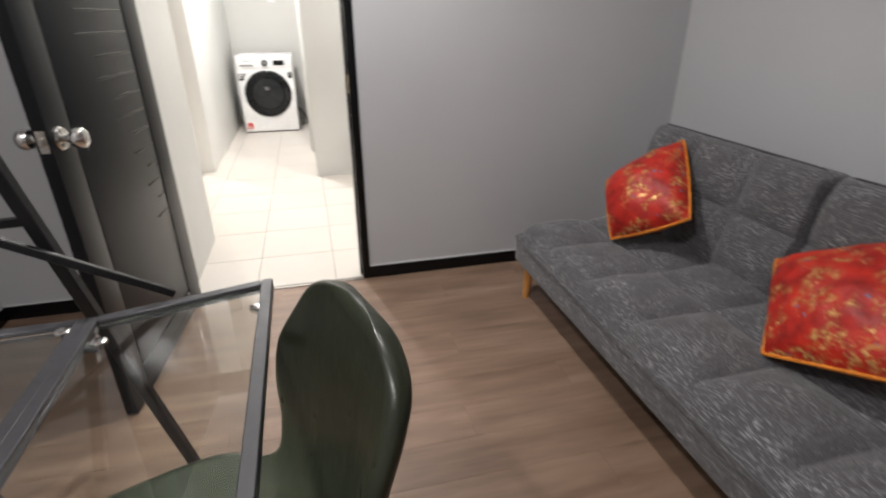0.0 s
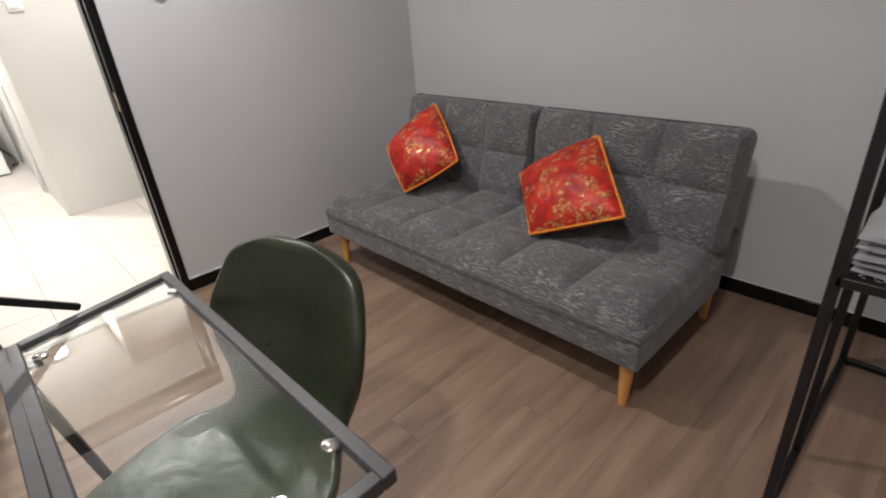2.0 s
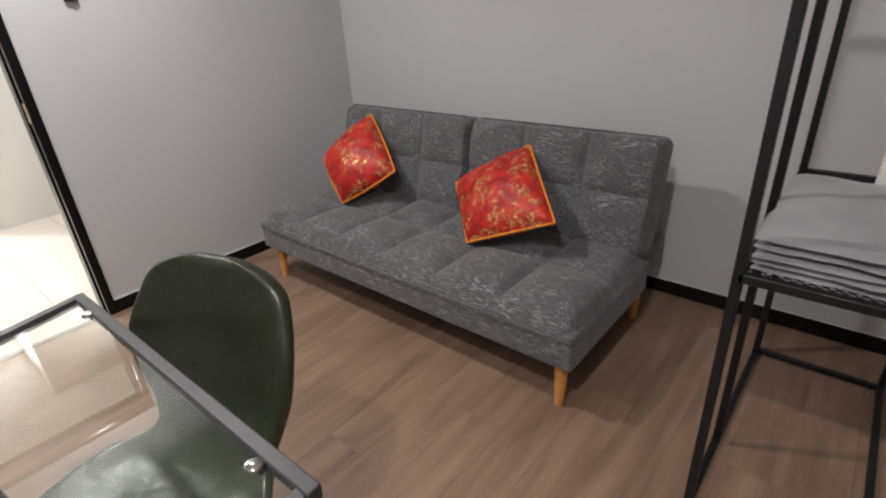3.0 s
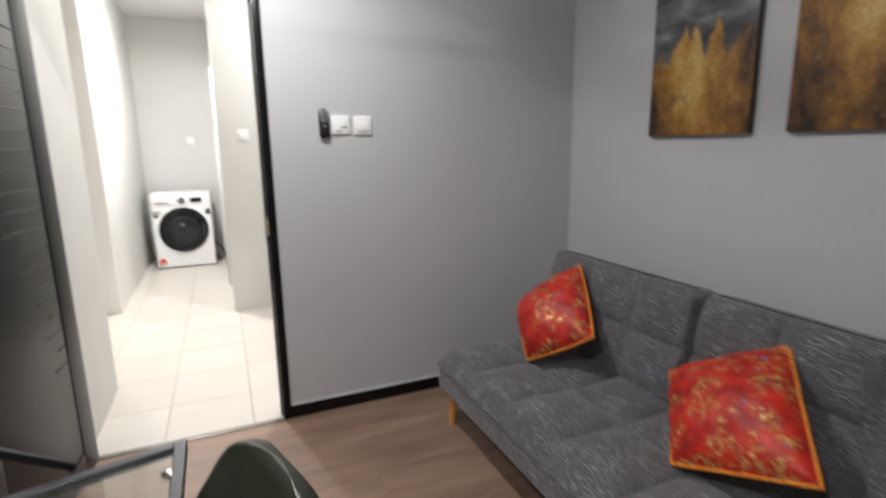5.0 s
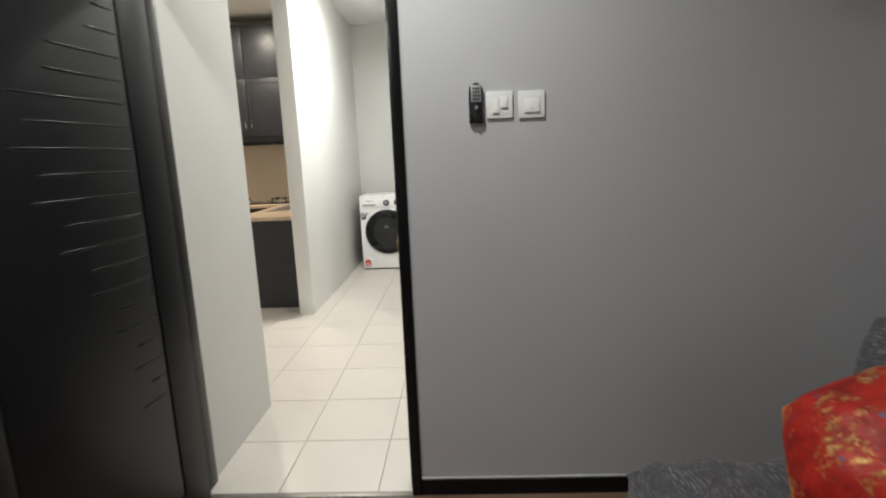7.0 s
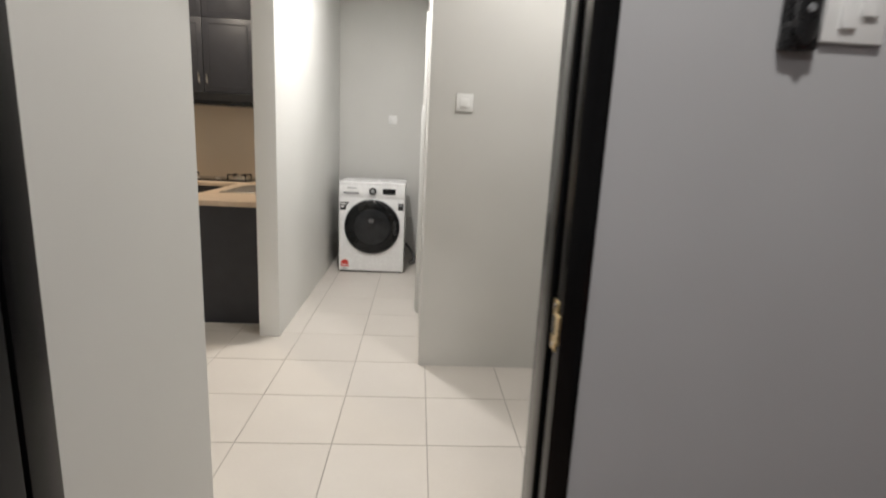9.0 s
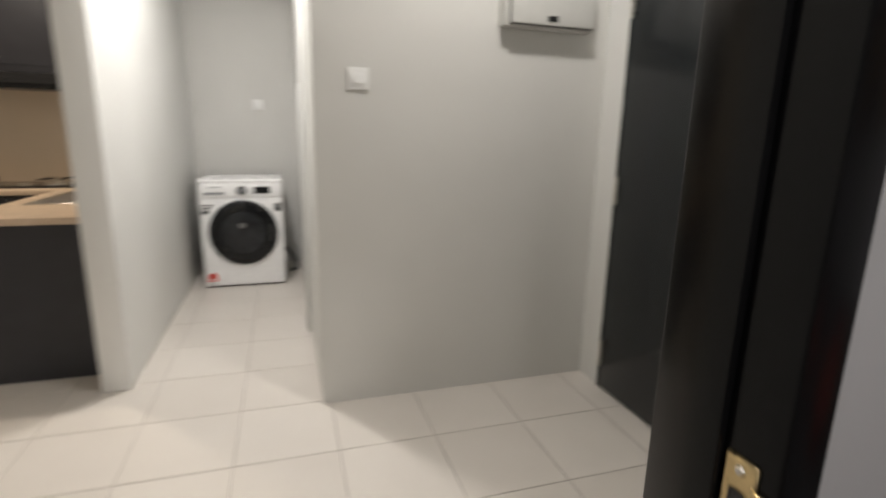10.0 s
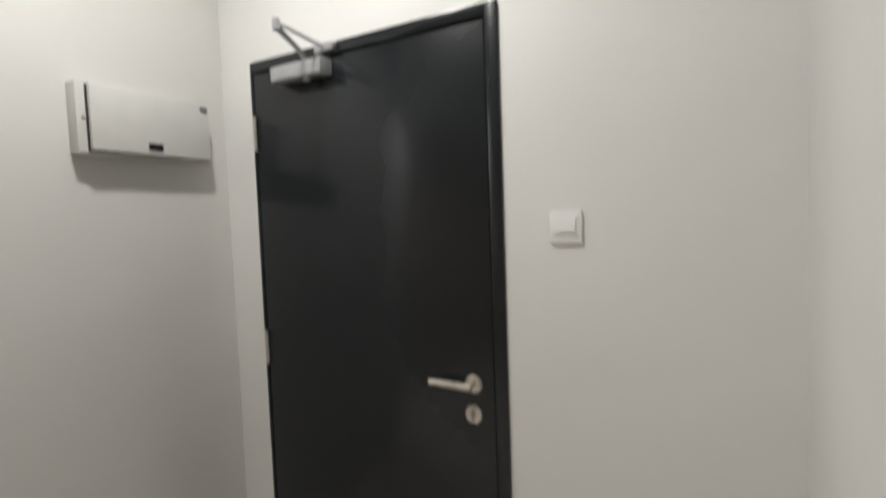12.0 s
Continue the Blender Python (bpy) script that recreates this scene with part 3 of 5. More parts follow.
def quilt_mesh(lu, lv, nu, nv, puff, depth, rim=0.035, res=14, sag=0.0, corner=0.05):
    """A tufted pad in its own place: u along x, v along y, soft face up, flat underside; nu by nv cells."""
    bm = bmesh.new()
    cu, cv = nu * res, nv * res
    top = []
    for j in range(cv + 1):
        row = []
        for i in range(cu + 1):
            fu, fv = i / cu * nu % 1.0, j / cv * nv % 1.0
            a = max(0.0, math.sin(math.pi * fu)) ** 0.55 * max(0.0, math.sin(math.pi * fv)) ** 0.55
            u, v = i / cu * lu, j / cv * lv
            edge = min(u, lu - u, v, lv - v)
            # rounded corners in plan
            qu, qv = max(0.0, corner - min(u, lu - u)), max(0.0, corner - min(v, lv - v))
            if qu > 0 and qv > 0:
                k = max(qu, qv) / math.hypot(qu, qv)
                u += (qu - qu * k) * (1 if u < lu / 2 else -1)
                v += (qv - qv * k) * (1 if v < lv / 2 else -1)
            drop = 0.0 if edge > rim else (1 - math.sqrt(max(0.0, 1 - (1 - edge / rim) ** 2))) * rim
            wave = noise.noise(Vector((u * 7, v * 7, lu))) * 0.006 + noise.noise(Vector((u * 22, v * 22, lu + 3))) * 0.0025
            z = depth + puff * a - drop + wave - sag * math.sin(math.pi * v / lv)
            row.append(bm.verts.new((u, v, z)))
        top.append(row)
    for j in range(cv):
        for i in range(cu):
            bm.faces.new((top[j][i], top[j][i + 1], top[j + 1][i + 1], top[j + 1][i]))
    border = top[0][:] + [r[-1] for r in top[1:]] + top[-1][-2::-1] + [r[0] for r in top[-2:0:-1]]
    low = [bm.verts.new((p.co.x, p.co.y, 0.0)) for p in border]
    for k in range(len(border)):
        bm.faces.new((border[k], low[k], low[(k + 1) % len(low)], border[(k + 1) % len(low)]))
    bm.faces.new(low)
    return bm


def tube_mesh(points, r, closed=True, sides=8):
    """A soft round cord through the points."""
    bm = bmesh.new()
    n = len(points)
    rings = []
    for i, p in enumerate(points):
        a = points[(i - 1) % n] if closed or i else points[0]
        b = points[(i + 1) % n] if closed or i < n - 1 else points[-1]
        d = (Vector(b) - Vector(a)).normalized()
        s = d.cross(Vector((0.13, 0.21, 0.97))).normalized()
        t = s.cross(d)
        rings.append([bm.verts.new(Vector(p) + (s * math.cos(2 * math.pi * k / sides) + t * math.sin(2 * math.pi * k / sides)) * r) for k in range(sides)])
    for i in range(n if closed else n - 1):
        a, b = rings[i], rings[(i + 1) % n]
        for k in range(sides):
            bm.faces.new((a[k], a[(k + 1) % sides], b[(k + 1) % sides], b[k]))
    if not closed:
        bm.faces.new(rings[0])
        bm.faces.new(rings[-1])
    return bm


SOFA_X, SOFA_Y0, SOFA_Y1 = -1.012, -2.125, -0.345


def sofa():
    ob = thing("sofa_bed", "charcoal grey tufted fabric sofa bed on beech feet", "sofa", base=(-0.62, -1.235, 0))
    long = SOFA_Y1 - SOFA_Y0
    deep = 0.665
    # front band and underside
    part("seat_base", box_mesh((SOFA_X, SOFA_Y0, 0.188), (SOFA_X + deep, SOFA_Y1, 0.325), 0.012, 3), TWEED, ob)
    top = quilt_mesh(long + 0.004, deep + 0.024, 6, 2, 0.040, 0.060, 0.075, corner=0.07)
    # u runs along +y, v from the front towards the wall
    m = Matrix.Translation((SOFA_X - 0.005, SOFA_Y1 + 0.002, 0.308)) @ Matrix(((0, 1, 0, 0), (-1, 0, 0, 0), (0, 0, 1, 0), (0, 0, 0, 1)))
    bmesh.ops.transform(top, matrix=m, verts=top.verts)
    seat = part("seat_cushion", top, TWEED, ob, "tufted grey seat pad")
    y0, y1, x0, x1 = SOFA_Y0 + 0.002, SOFA_Y1 - 0.002, SOFA_X - 0.003, SOFA_X + deep
    part("welt", tube_mesh([(x0, y0 + (y1 - y0) * k / 40, 0.308) for k in range(41)] + [(x0 + (x1 - x0) * k / 20, y1, 0.308) for k in range(1, 21)], 0.0038, False), TWEED, seat, "cloth welt along the seat edge")
    part("welt", tube_mesh([(x0 + (x1 - x0) * k / 20, y0, 0.308) for k in range(21)], 0.0038, False), TWEED, seat, "cloth welt along the seat edge")
    # two backrests side by side
    gap = 0.004
    half = (long - gap) / 2
    for k in range(2):
        yb = SOFA_Y1 - k * (half + gap)
        bm = quilt_mesh(half, 0.475, 3, 2, 0.038, 0.100, 0.03, corner=0.04)
        lean = math.atan2(0.115, 0.47)
        up = Vector((math.sin(lean), 0, math.cos(lean)))
        out = Vector((-math.cos(lean), 0, math.sin(lean)))
        m = Matrix(((0, up.x, out.x, -0.348), (-1, up.y, out.y, yb), (0, up.z, out.z, 0.335), (0, 0, 0, 1)))
        bmesh.ops.transform(bm, matrix=m, verts=bm.verts)
        back = part("backrest", bm, TWEED, ob, "tufted grey backrest half")
        foot = Vector((-0.348, 0, 0.335))
        c = []
        for q in range(25):
            v = foot + up * 0.468 + out * 0.080
            c.append((v.x, yb - 0.045 - (half - 0.09) * q / 24, v.z + 0.003))
        part("welt", tube_mesh(c, 0.0032, False), STITCH, back, "cloth welt along the top edge")
    part("rear_frame", box_mesh((-0.375, SOFA_Y0 + 0.03, 0.19), (-0.085, SOFA_Y1 - 0.03, 0.345), 0.02, 3), TWEED, ob)
    for y in (-2.068, -0.405):
        for x, dx in ((-0.955, -0.012), (-0.30, 0.008)):
            part("foot", rod_mesh((x + dx, y, 0), (x, y, 0.205), 0.0155, 0.027, 20), OAK, ob, "tapered beech foot")


sofa()


def cushion(corners, thick, pinch, label):
    """A square scatter cushion spanned between four corners (top, right, bottom, left)."""
    t, r, b, l = [Vector(c) for c in corners]
    mid = (t + r + b + l) / 4
    normal = (r - l).cross(t - b).normalized()
    if normal.x > 0:
        normal = -normal
    ob = thing("scatter_cushion", label, "cushion", "cushions on the sofa", base=tuple(b))
    n = 26

    def at(u, v, side):
        # u along bottom->right / left->top, v along bottom->left / right->top
        p = b * (1 - u) * (1 - v) + r * u * (1 - v) + t * u * v + l * (1 - u) * v
        inset = pinch * (math.sin(math.pi * u) * (abs(v - 0.5) * 2) ** 3 + math.sin(math.pi * v) * (abs(u - 0.5) * 2) ** 3)
        p = p + (mid - p) * inset
        fat = (max(0.0, math.sin(math.pi * u)) * max(0.0, math.sin(math.pi * v))) ** 0.42
        crease = noise.noise(p * 16) * 0.010 * fat ** 0.5 + noise.noise(p * 7) * 0.012 * fat
        return p + normal * (side * thick * fat + crease)

    bm = bmesh.new()
    front = [[bm.verts.new(at(i / n, j / n, 1)) for i in range(n + 1)] for j in range(n + 1)]
    rear = [[front[j][i] if i in (0, n) or j in (0, n) else bm.verts.new(at(i / n, j / n, -1.0)) for i in range(n + 1)] for j in range(n + 1)]
    for g in (front, rear):
        for j in range(n):
            for i in range(n):
                bm.faces.new((g[j][i], g[j][i + 1], g[j + 1][i + 1], g[j + 1][i]))
    part("cover", bm, BROCADE, ob)
    rim = [at(i / n, 0, 0) for i in range(n)] + [at(1, j / n, 0) for j in range(n)] + [at(1 - i / n, 1, 0) for i in range(n)] + [at(0, 1 - j / n, 0) for j in range(n)]
    part("piping", tube_mesh([tuple(p) for p in rim], 0.0055), RED_CORD, ob, "orange gold cord piping")


cushion(((-0.384, -0.596, 0.784), (-0.572, -0.934, 0.574), (-0.721, -0.685, 0.405), (-0.655, -0.49, 0.595)), 0.105, -0.05, "small red and gold brocade cushion leaning on the sofa back")
cushion(((-0.368, -1.572, 0.733), (-0.690, -1.878, 0.553), (-0.735, -1.500, 0.395), (-0.485, -1.250, 0.540)), 0.095, 0.01, "larger red and gold brocade cushion standing on the sofa")


def painting(y0, y1, paint, label):
    ob = thing("canvas_painting", label, "painting", "paintings over the sofa", base=(-0.015, (y0 + y1) / 2, 1.378))
    part("stretcher", box_mesh((-0.024, y1, 1.378), (-0.001, y0, 2.088), 0.003), BLACK_PLASTIC, ob)
    part("picture", box_mesh((-0.030, y1 + 0.0005, 1.3785), (-0.022, y0 - 0.0005, 2.0875), 0.002), paint, ob, "gold and grey painted face")


painting(-0.619, -1.119, painting_material(3.1, [(0.66, 0.63, 1.2), (0.55, 0.62, 1.6), (0.34, 0.67, 2.6), (0.06, 0.57, 0.8), (0.92, 0.50, 1.1)], 0.44, 0.38, 0.33), "abstract canvas with gold towers under a grey sky")
painting(-1.264, -1.768, painting_material(8.4, [(0.93, 0.80, 1.4), (0.70, 0.90, 1.4), (0.46, 0.86, 1.6), (0.28, 0.92, 2.8)], 0.66, 0.56, 0.30), "abstract canvas mostly covered in gold leaf")
painting(-1.895, -2.395, amber_material(), "abstract canvas in deep amber brown")


def switch_plate(m, rockers, label, group, dot=None):
    """A square plate in its own place: face towards +z, 88 mm wide; rockers: (x, y, w, h)."""
    ob = thing("wall_switch", label, "switch", group)
    part("plate", box_mesh((-0.044, -0.044, 0), (0.044, 0.044, 0.009), 0.003), WHITE_PLASTIC, ob)
    for x, y, w, h in rockers:
        bm = box_mesh((x - w / 2, y - h / 2, 0.008), (x + w / 2, y + h / 2, 0.013), 0.0015)
        for v in bm.verts:
            if v.co.z > 0.01:
                v.co.z += 0.004 * (-(v.co.y - y) / h)
        part("rocker", bm, WHITE_PLASTIC, ob)
    if dot:
        part("indicator", lathe_mesh([(0.0022, 0), (0.0018, 0.001)], Matrix.Translation((dot[0], dot[1], 0.0135)), 10), RED_INK, ob, "small red indicator")
    ob.matrix_basis = m
    return ob


NORTH = Matrix.Rotation(radians(90), 4, "X")
WEST = Matrix(((0, 0, -1, 0), (-1, 0, 0, 0), (0, 1, 0, 0), (0, 0, 0, 1)))
switch_plate(Matrix.Translation((-1.358, 0, 1.454)) @ NORTH, [(-0.013, -0.004, 0.022, 0.045), (0.015, 0.008, 0.022, 0.036)], "white plastic light switch with two rockers beside the remote", "switches on the bedroom wall")
switch_plate(Matrix.Translation((-1.251, 0, 1.452)) @ NORTH, [(0, -0.004, 0.050, 0.044)], "white plastic switch with one wide rocker", "switches on the bedroom wall", (0.0, -0.016))
switch_plate(Matrix.Translation((-1.714, PART_Y, 1.462)) @ NORTH, [(0, 0, 0.044, 0.044)], "white plastic switch on the partition wall", "switches in the hall")
switch_plate(Matrix.Translation((-2.225, END_Y, 1.47)) @ NORTH, [(0, 0, 0.03, 0.04)], "small white socket plate above the washing machine", "switches in the hall")
switch_plate(Matrix.Translation((ENT_X, 0.636, 1.437)) @ WEST, [(0, 0.004, 0.058, 0.040)], "white plastic switch beside the entrance door", "switches in the hall")


def remote_control():
    ob = thing("remote_control", "black and silver fan remote hung on the wall beside the switches", "remote control", base=(-1.436, 0, 1.40))
    x, z0, z1 = -1.436, 1.402, 1.526
    bm = bmesh.new()
    # rounded body: wide at the top, narrowing to the foot
    rings = []
    for k in range(13):
        f = k / 12
        z = z0 + (z1 - z0) * f
        w = 0.0205 + 0.004 * math.sin(math.pi * min(1, f * 0.7 + 0.15))
        w *= math.sqrt(max(0.05, 1 - max(0, (f - 0.86) / 0.15) ** 2)) * math.sqrt(max(0.05, 1 - max(0, (0.16 - f) / 0.17) ** 2))
        d = 0.020 + 0.004 * (1 - f)
        rings.append([bm.verts.new((x + w * math.cos(a), -0.004 - d * max(0.0, math.sin(a)) ** 0.6, z)) for a in [math.pi * q / 12 for q in range(13)]])
    for a, b in zip(rings, rings[1:]):
        for q in range(12):
            bm.faces.new((a[q], a[q + 1], b[q + 1], b[q]))
        bm.faces.new((a[12], a[0], b[0], b[12]))
    bm.faces.new(rings[0])
    bm.faces.new(rings[-1])
    body = part("body", bm, BLACK_PLASTIC, ob)
    part("keypad", box_mesh((x - 0.017, -0.0268, 1.464), (x + 0.017, -0.020, 1.519), 0.004), ALU, body, "silver key panel")
    for r in range(4):
        for c in range(3):
            part("key", box_mesh((x - 0.0115 + c * 0.0085, -0.0285, 1.470 + r * 0.0115), (x - 0.0055 + c * 0.0085, -0.0255, 1.4765 + r * 0.0115), 0.001, 1), BLACK_PLASTIC, body)
    part("key", lathe_mesh([(0.006, 0), (0.005, 0.002)], Matrix.Translation((x, -0.0265, 1.447)) @ NORTH, 14), GREY_PLASTIC, body)
    part("holder", box_mesh((x - 0.024, -0.020, 1.396), (x + 0.024, -0.001, 1.432), 0.006, 3), BLACK_PLASTIC, ob, "black wall holder")


remote_control()

TABLE_Z = 0.742


def table():
    ob = thing("glass_table", "dark grey steel table with two clear glass panels", "table", base=(-2.34, -1.8, 0))
    a, b = Vector((-2.032, -1.383, 0)), Vector((-2.022, -2.238, 0))
    c, d = Vector((-2.335, -2.238, 0)), Vector((-2.345, -1.462, 0))
    e, f = Vector((-2.362, -1.464, 0)), Vector((-2.362, -2.238, 0))
    g, h = Vector((-2.70, -2.238, 0)), Vector((-2.70, -1.472, 0))
    z = Vector((0, 0, TABLE_Z - 0.0125))
    for k, (p, q) in enumerate(((a, b), (b, c), (c, d), (d, a), (e, f), (f, g), (g, h), (h, e))):
        ext = (q - p).normalized() * (0.0115 if k % 2 == 0 else -0.0113)
        part("frame_bar", bar_mesh(p - ext + z, q + ext + z, 0.023, 0.025, 0.002), TABLE_GREY, ob)
    for quad in ((a, b, c, d), (e, f, g, h)):
        mid = sum(quad, Vector()) / 4
        bm = bmesh.new()
        lo = [bm.verts.new(p + (mid - p).normalized() * 0.017 + Vector((0, 0, TABLE_Z - 0.013))) for p in quad]
        hi = [bm.verts.new(v.co + Vector((0, 0, 0.006))) for v in lo]
        bm.faces.new(lo)
        bm.faces.new(hi)
        for k in range(4):
            bm.faces.new((lo[k], lo[(k + 1) % 4], hi[(k + 1) % 4], hi[k]))
        pane = part("glass_panel", bm, GLASS, ob, "clear glass panel")
        pane.visible_shadow = False
        right, left = max(p.x for p in quad), min(p.x for p in quad)
        for x, y, wall in ((right - 0.024, -1.484, right), (right - 0.024, -2.144, right), (left + 0.036, -1.538, left), (left + 0.036, -2.144, left)):
            cap = part("bolt", lathe_mesh([(0.0135, 0.0), (0.0135, 0.004), (0.010, 0.0065), (0.003, 0.007)], Matrix.Translation((x, y, TABLE_Z - 0.007)), 20), CHROME, ob, "round chrome glass clamp")
            part("bracket", box_mesh((min(x, wall), y - 0.010, TABLE_Z - 0.024), (max(x, wall), y + 0.010, TABLE_Z - 0.0135), 0.002), TABLE_GREY, cap)
    # slanting legs; the two at the far end run on above the top
    part("leg", bar_mesh((-2.29, -1.232, 0), (-2.425, -1.462, 1.12), 0.024, 0.024), POWDER, ob)
    part("leg", bar_mesh((-2.775, -1.232, 0), (-2.73, -1.455, TABLE_Z - 0.02), 0.024, 0.024), POWDER, ob)
    part("leg", bar_mesh((-2.29, -2.40, 0), (-2.35, -2.245, TABLE_Z - 0.02), 0.024, 0.024), POWDER, ob)
    part("leg", bar_mesh((-2.775, -2.40, 0), (-2.70, -2.245, TABLE_Z - 0.02), 0.024, 0.024), POWDER, ob)
    part("brace", bar_mesh((-2.215, -1.388, TABLE_Z - 0.002), (-2.50, -1.47, 0.952), 0.016, 0.016), POWDER, ob, "thin slanting steel brace")
    part("brace", bar_mesh((-2.402, -1.425, 0.935), (-2.52, -1.47, 0.945), 0.016, 0.016), POWDER, ob, "short steel cross brace")


table()


def chair():
    """A leather shell chair in its own place: it faces +x, with the seat's rear at the origin."""
    ob = thing("shell_chair", "dark green leather shell chair pushed under the glass table", "chair")
    ns, nw = 80, 36
    path = [(0.455, 0.425), (0.440, 0.446), (0.36, 0.456), (0.24, 0.446), (0.13, 0.440), (0.055, 0.452), (0.005, 0.492), (-0.022, 0.555), (-0.040, 0.63), (-0.060, 0.705), (-0.079, 0.775), (-0.092, 0.826), (-0.100, 0.858), (-0.104, 0.874)]
    width = [0.205, 0.216, 0.228, 0.234, 0.222, 0.186, 0.158, 0.176, 0.206, 0.214, 0.198, 0.178, 0.160, 0.148]
    lift = [0.0, 0.002, 0.010, 0.022, 0.034, 0.040, 0.036, 0.032, 0.034, 0.034, 0.022, 0.012, 0.007, 0.004]

    def sample(seq, s):
        k = s * (len(seq) - 1)
        i = min(int(k), len(seq) - 2)
        fr = k - i
        p0, p1, p2, p3 = (seq[max(0, i - 1)], seq[i], seq[i + 1], seq[min(len(seq) - 1, i + 2)])
        cat = lambda q0, q1, q2, q3: 0.5 * (2 * q1 + (q2 - q0) * fr + (2 * q0 - 5 * q1 + 4 * q2 - q3) * fr ** 2 + (3 * q1 - q0 - 3 * q2 + q3) * fr ** 3)
        return tuple(cat(*q) for q in zip(p0, p1, p2, p3)) if isinstance(p0, tuple) else cat(p0, p1, p2, p3)

    # even steps along the curve, closer together towards both ends
    fine = [Vector((*sample(path, k / 400), 0)) for k in range(401)]
    run = [0.0]
    for a, b in zip(fine, fine[1:]):
        run.append(run[-1] + (b - a).length)
    total = run[-1]

    def at_length(d):
        k = max(1, next((q for q, r in enumerate(run) if r >= d), 400))
        return min(1.0, (k - 1 + (d - run[k - 1]) / max(1e-9, run[k] - run[k - 1])) / 400)

    bm = bmesh.new()
    plump, soft = 0.019, 0.024
    front, rear = [], []
    for j in range(ns + 1):
        d = total * (0.5 - 0.5 * math.cos(math.pi * j / ns))
        s = at_length(d)
        x, z = sample(path, s)
        x2, z2 = sample(path, min(1, s + 0.01))
        x1, z1 = sample(path, max(0, s - 0.01))
        tan = Vector((x2 - x1, 0, z2 - z1)).normalized()
        nrm = Vector((tan.z, 0, -tan.x))
        wd, lf = sample(width, s), sample(lift, s)
        # both ends round off like a flattened circle
        for gap, r in ((d, 0.16), (total - d, 0.075)):
            if gap < r:
                wd *= max(0.0, 1 - (1 - gap / r) ** 2.6) ** (1 / 2.2)
        wd = max(wd, 0.004)
        f_row, r_row = [], []
        for i in range(nw + 1):
            f = math.sin((i / nw * 2 - 1) * math.pi / 2)
            p = Vector((x, wd * f, z)) + nrm * lf * (wd / 0.2) ** 2 * abs(f) ** 2.4
            inside = min(1.0, min(wd * (1 - abs(f)), d, total - d) / soft)
            h = plump * math.sqrt(max(0.0, 1 - (1 - inside) ** 2))
            v = bm.verts.new(p + nrm * h)
            f_row.append(v)
            r_row.append(v if i in (0, nw) or j in (0, ns) else bm.verts.new(p - nrm * h))
        front.append(f_row)
        rear.append(r_row)
    for g in (front, rear):
        for j in range(ns):
            for i in range(nw):
                bm.faces.new((g[j][i], g[j][i + 1], g[j + 1][i + 1], g[j + 1][i]))
    bmesh.ops.recalc_face_normals(bm, faces=bm.faces)
    part("shell", bm, LEATHER, ob)
    part("seat_ring", box_mesh((0.09, -0.14, 0.385), (0.34, 0.14, 0.415), 0.01), POWDER, ob, "black steel seat carrier")
    for x, y in ((0.38, 0.19), (0.38, -0.19), (0.02, 0.19), (0.02, -0.19)):
        part("leg", rod_mesh((x, y, 0), (0.215 + (x - 0.2) * 0.45, y * 0.55, 0.40), 0.010, 0.016, 16), OAK, ob, "tapered beech leg")
    ob.matrix_basis = pose(-1.955, -1.778, 0, 0, 0, 197)


chair()


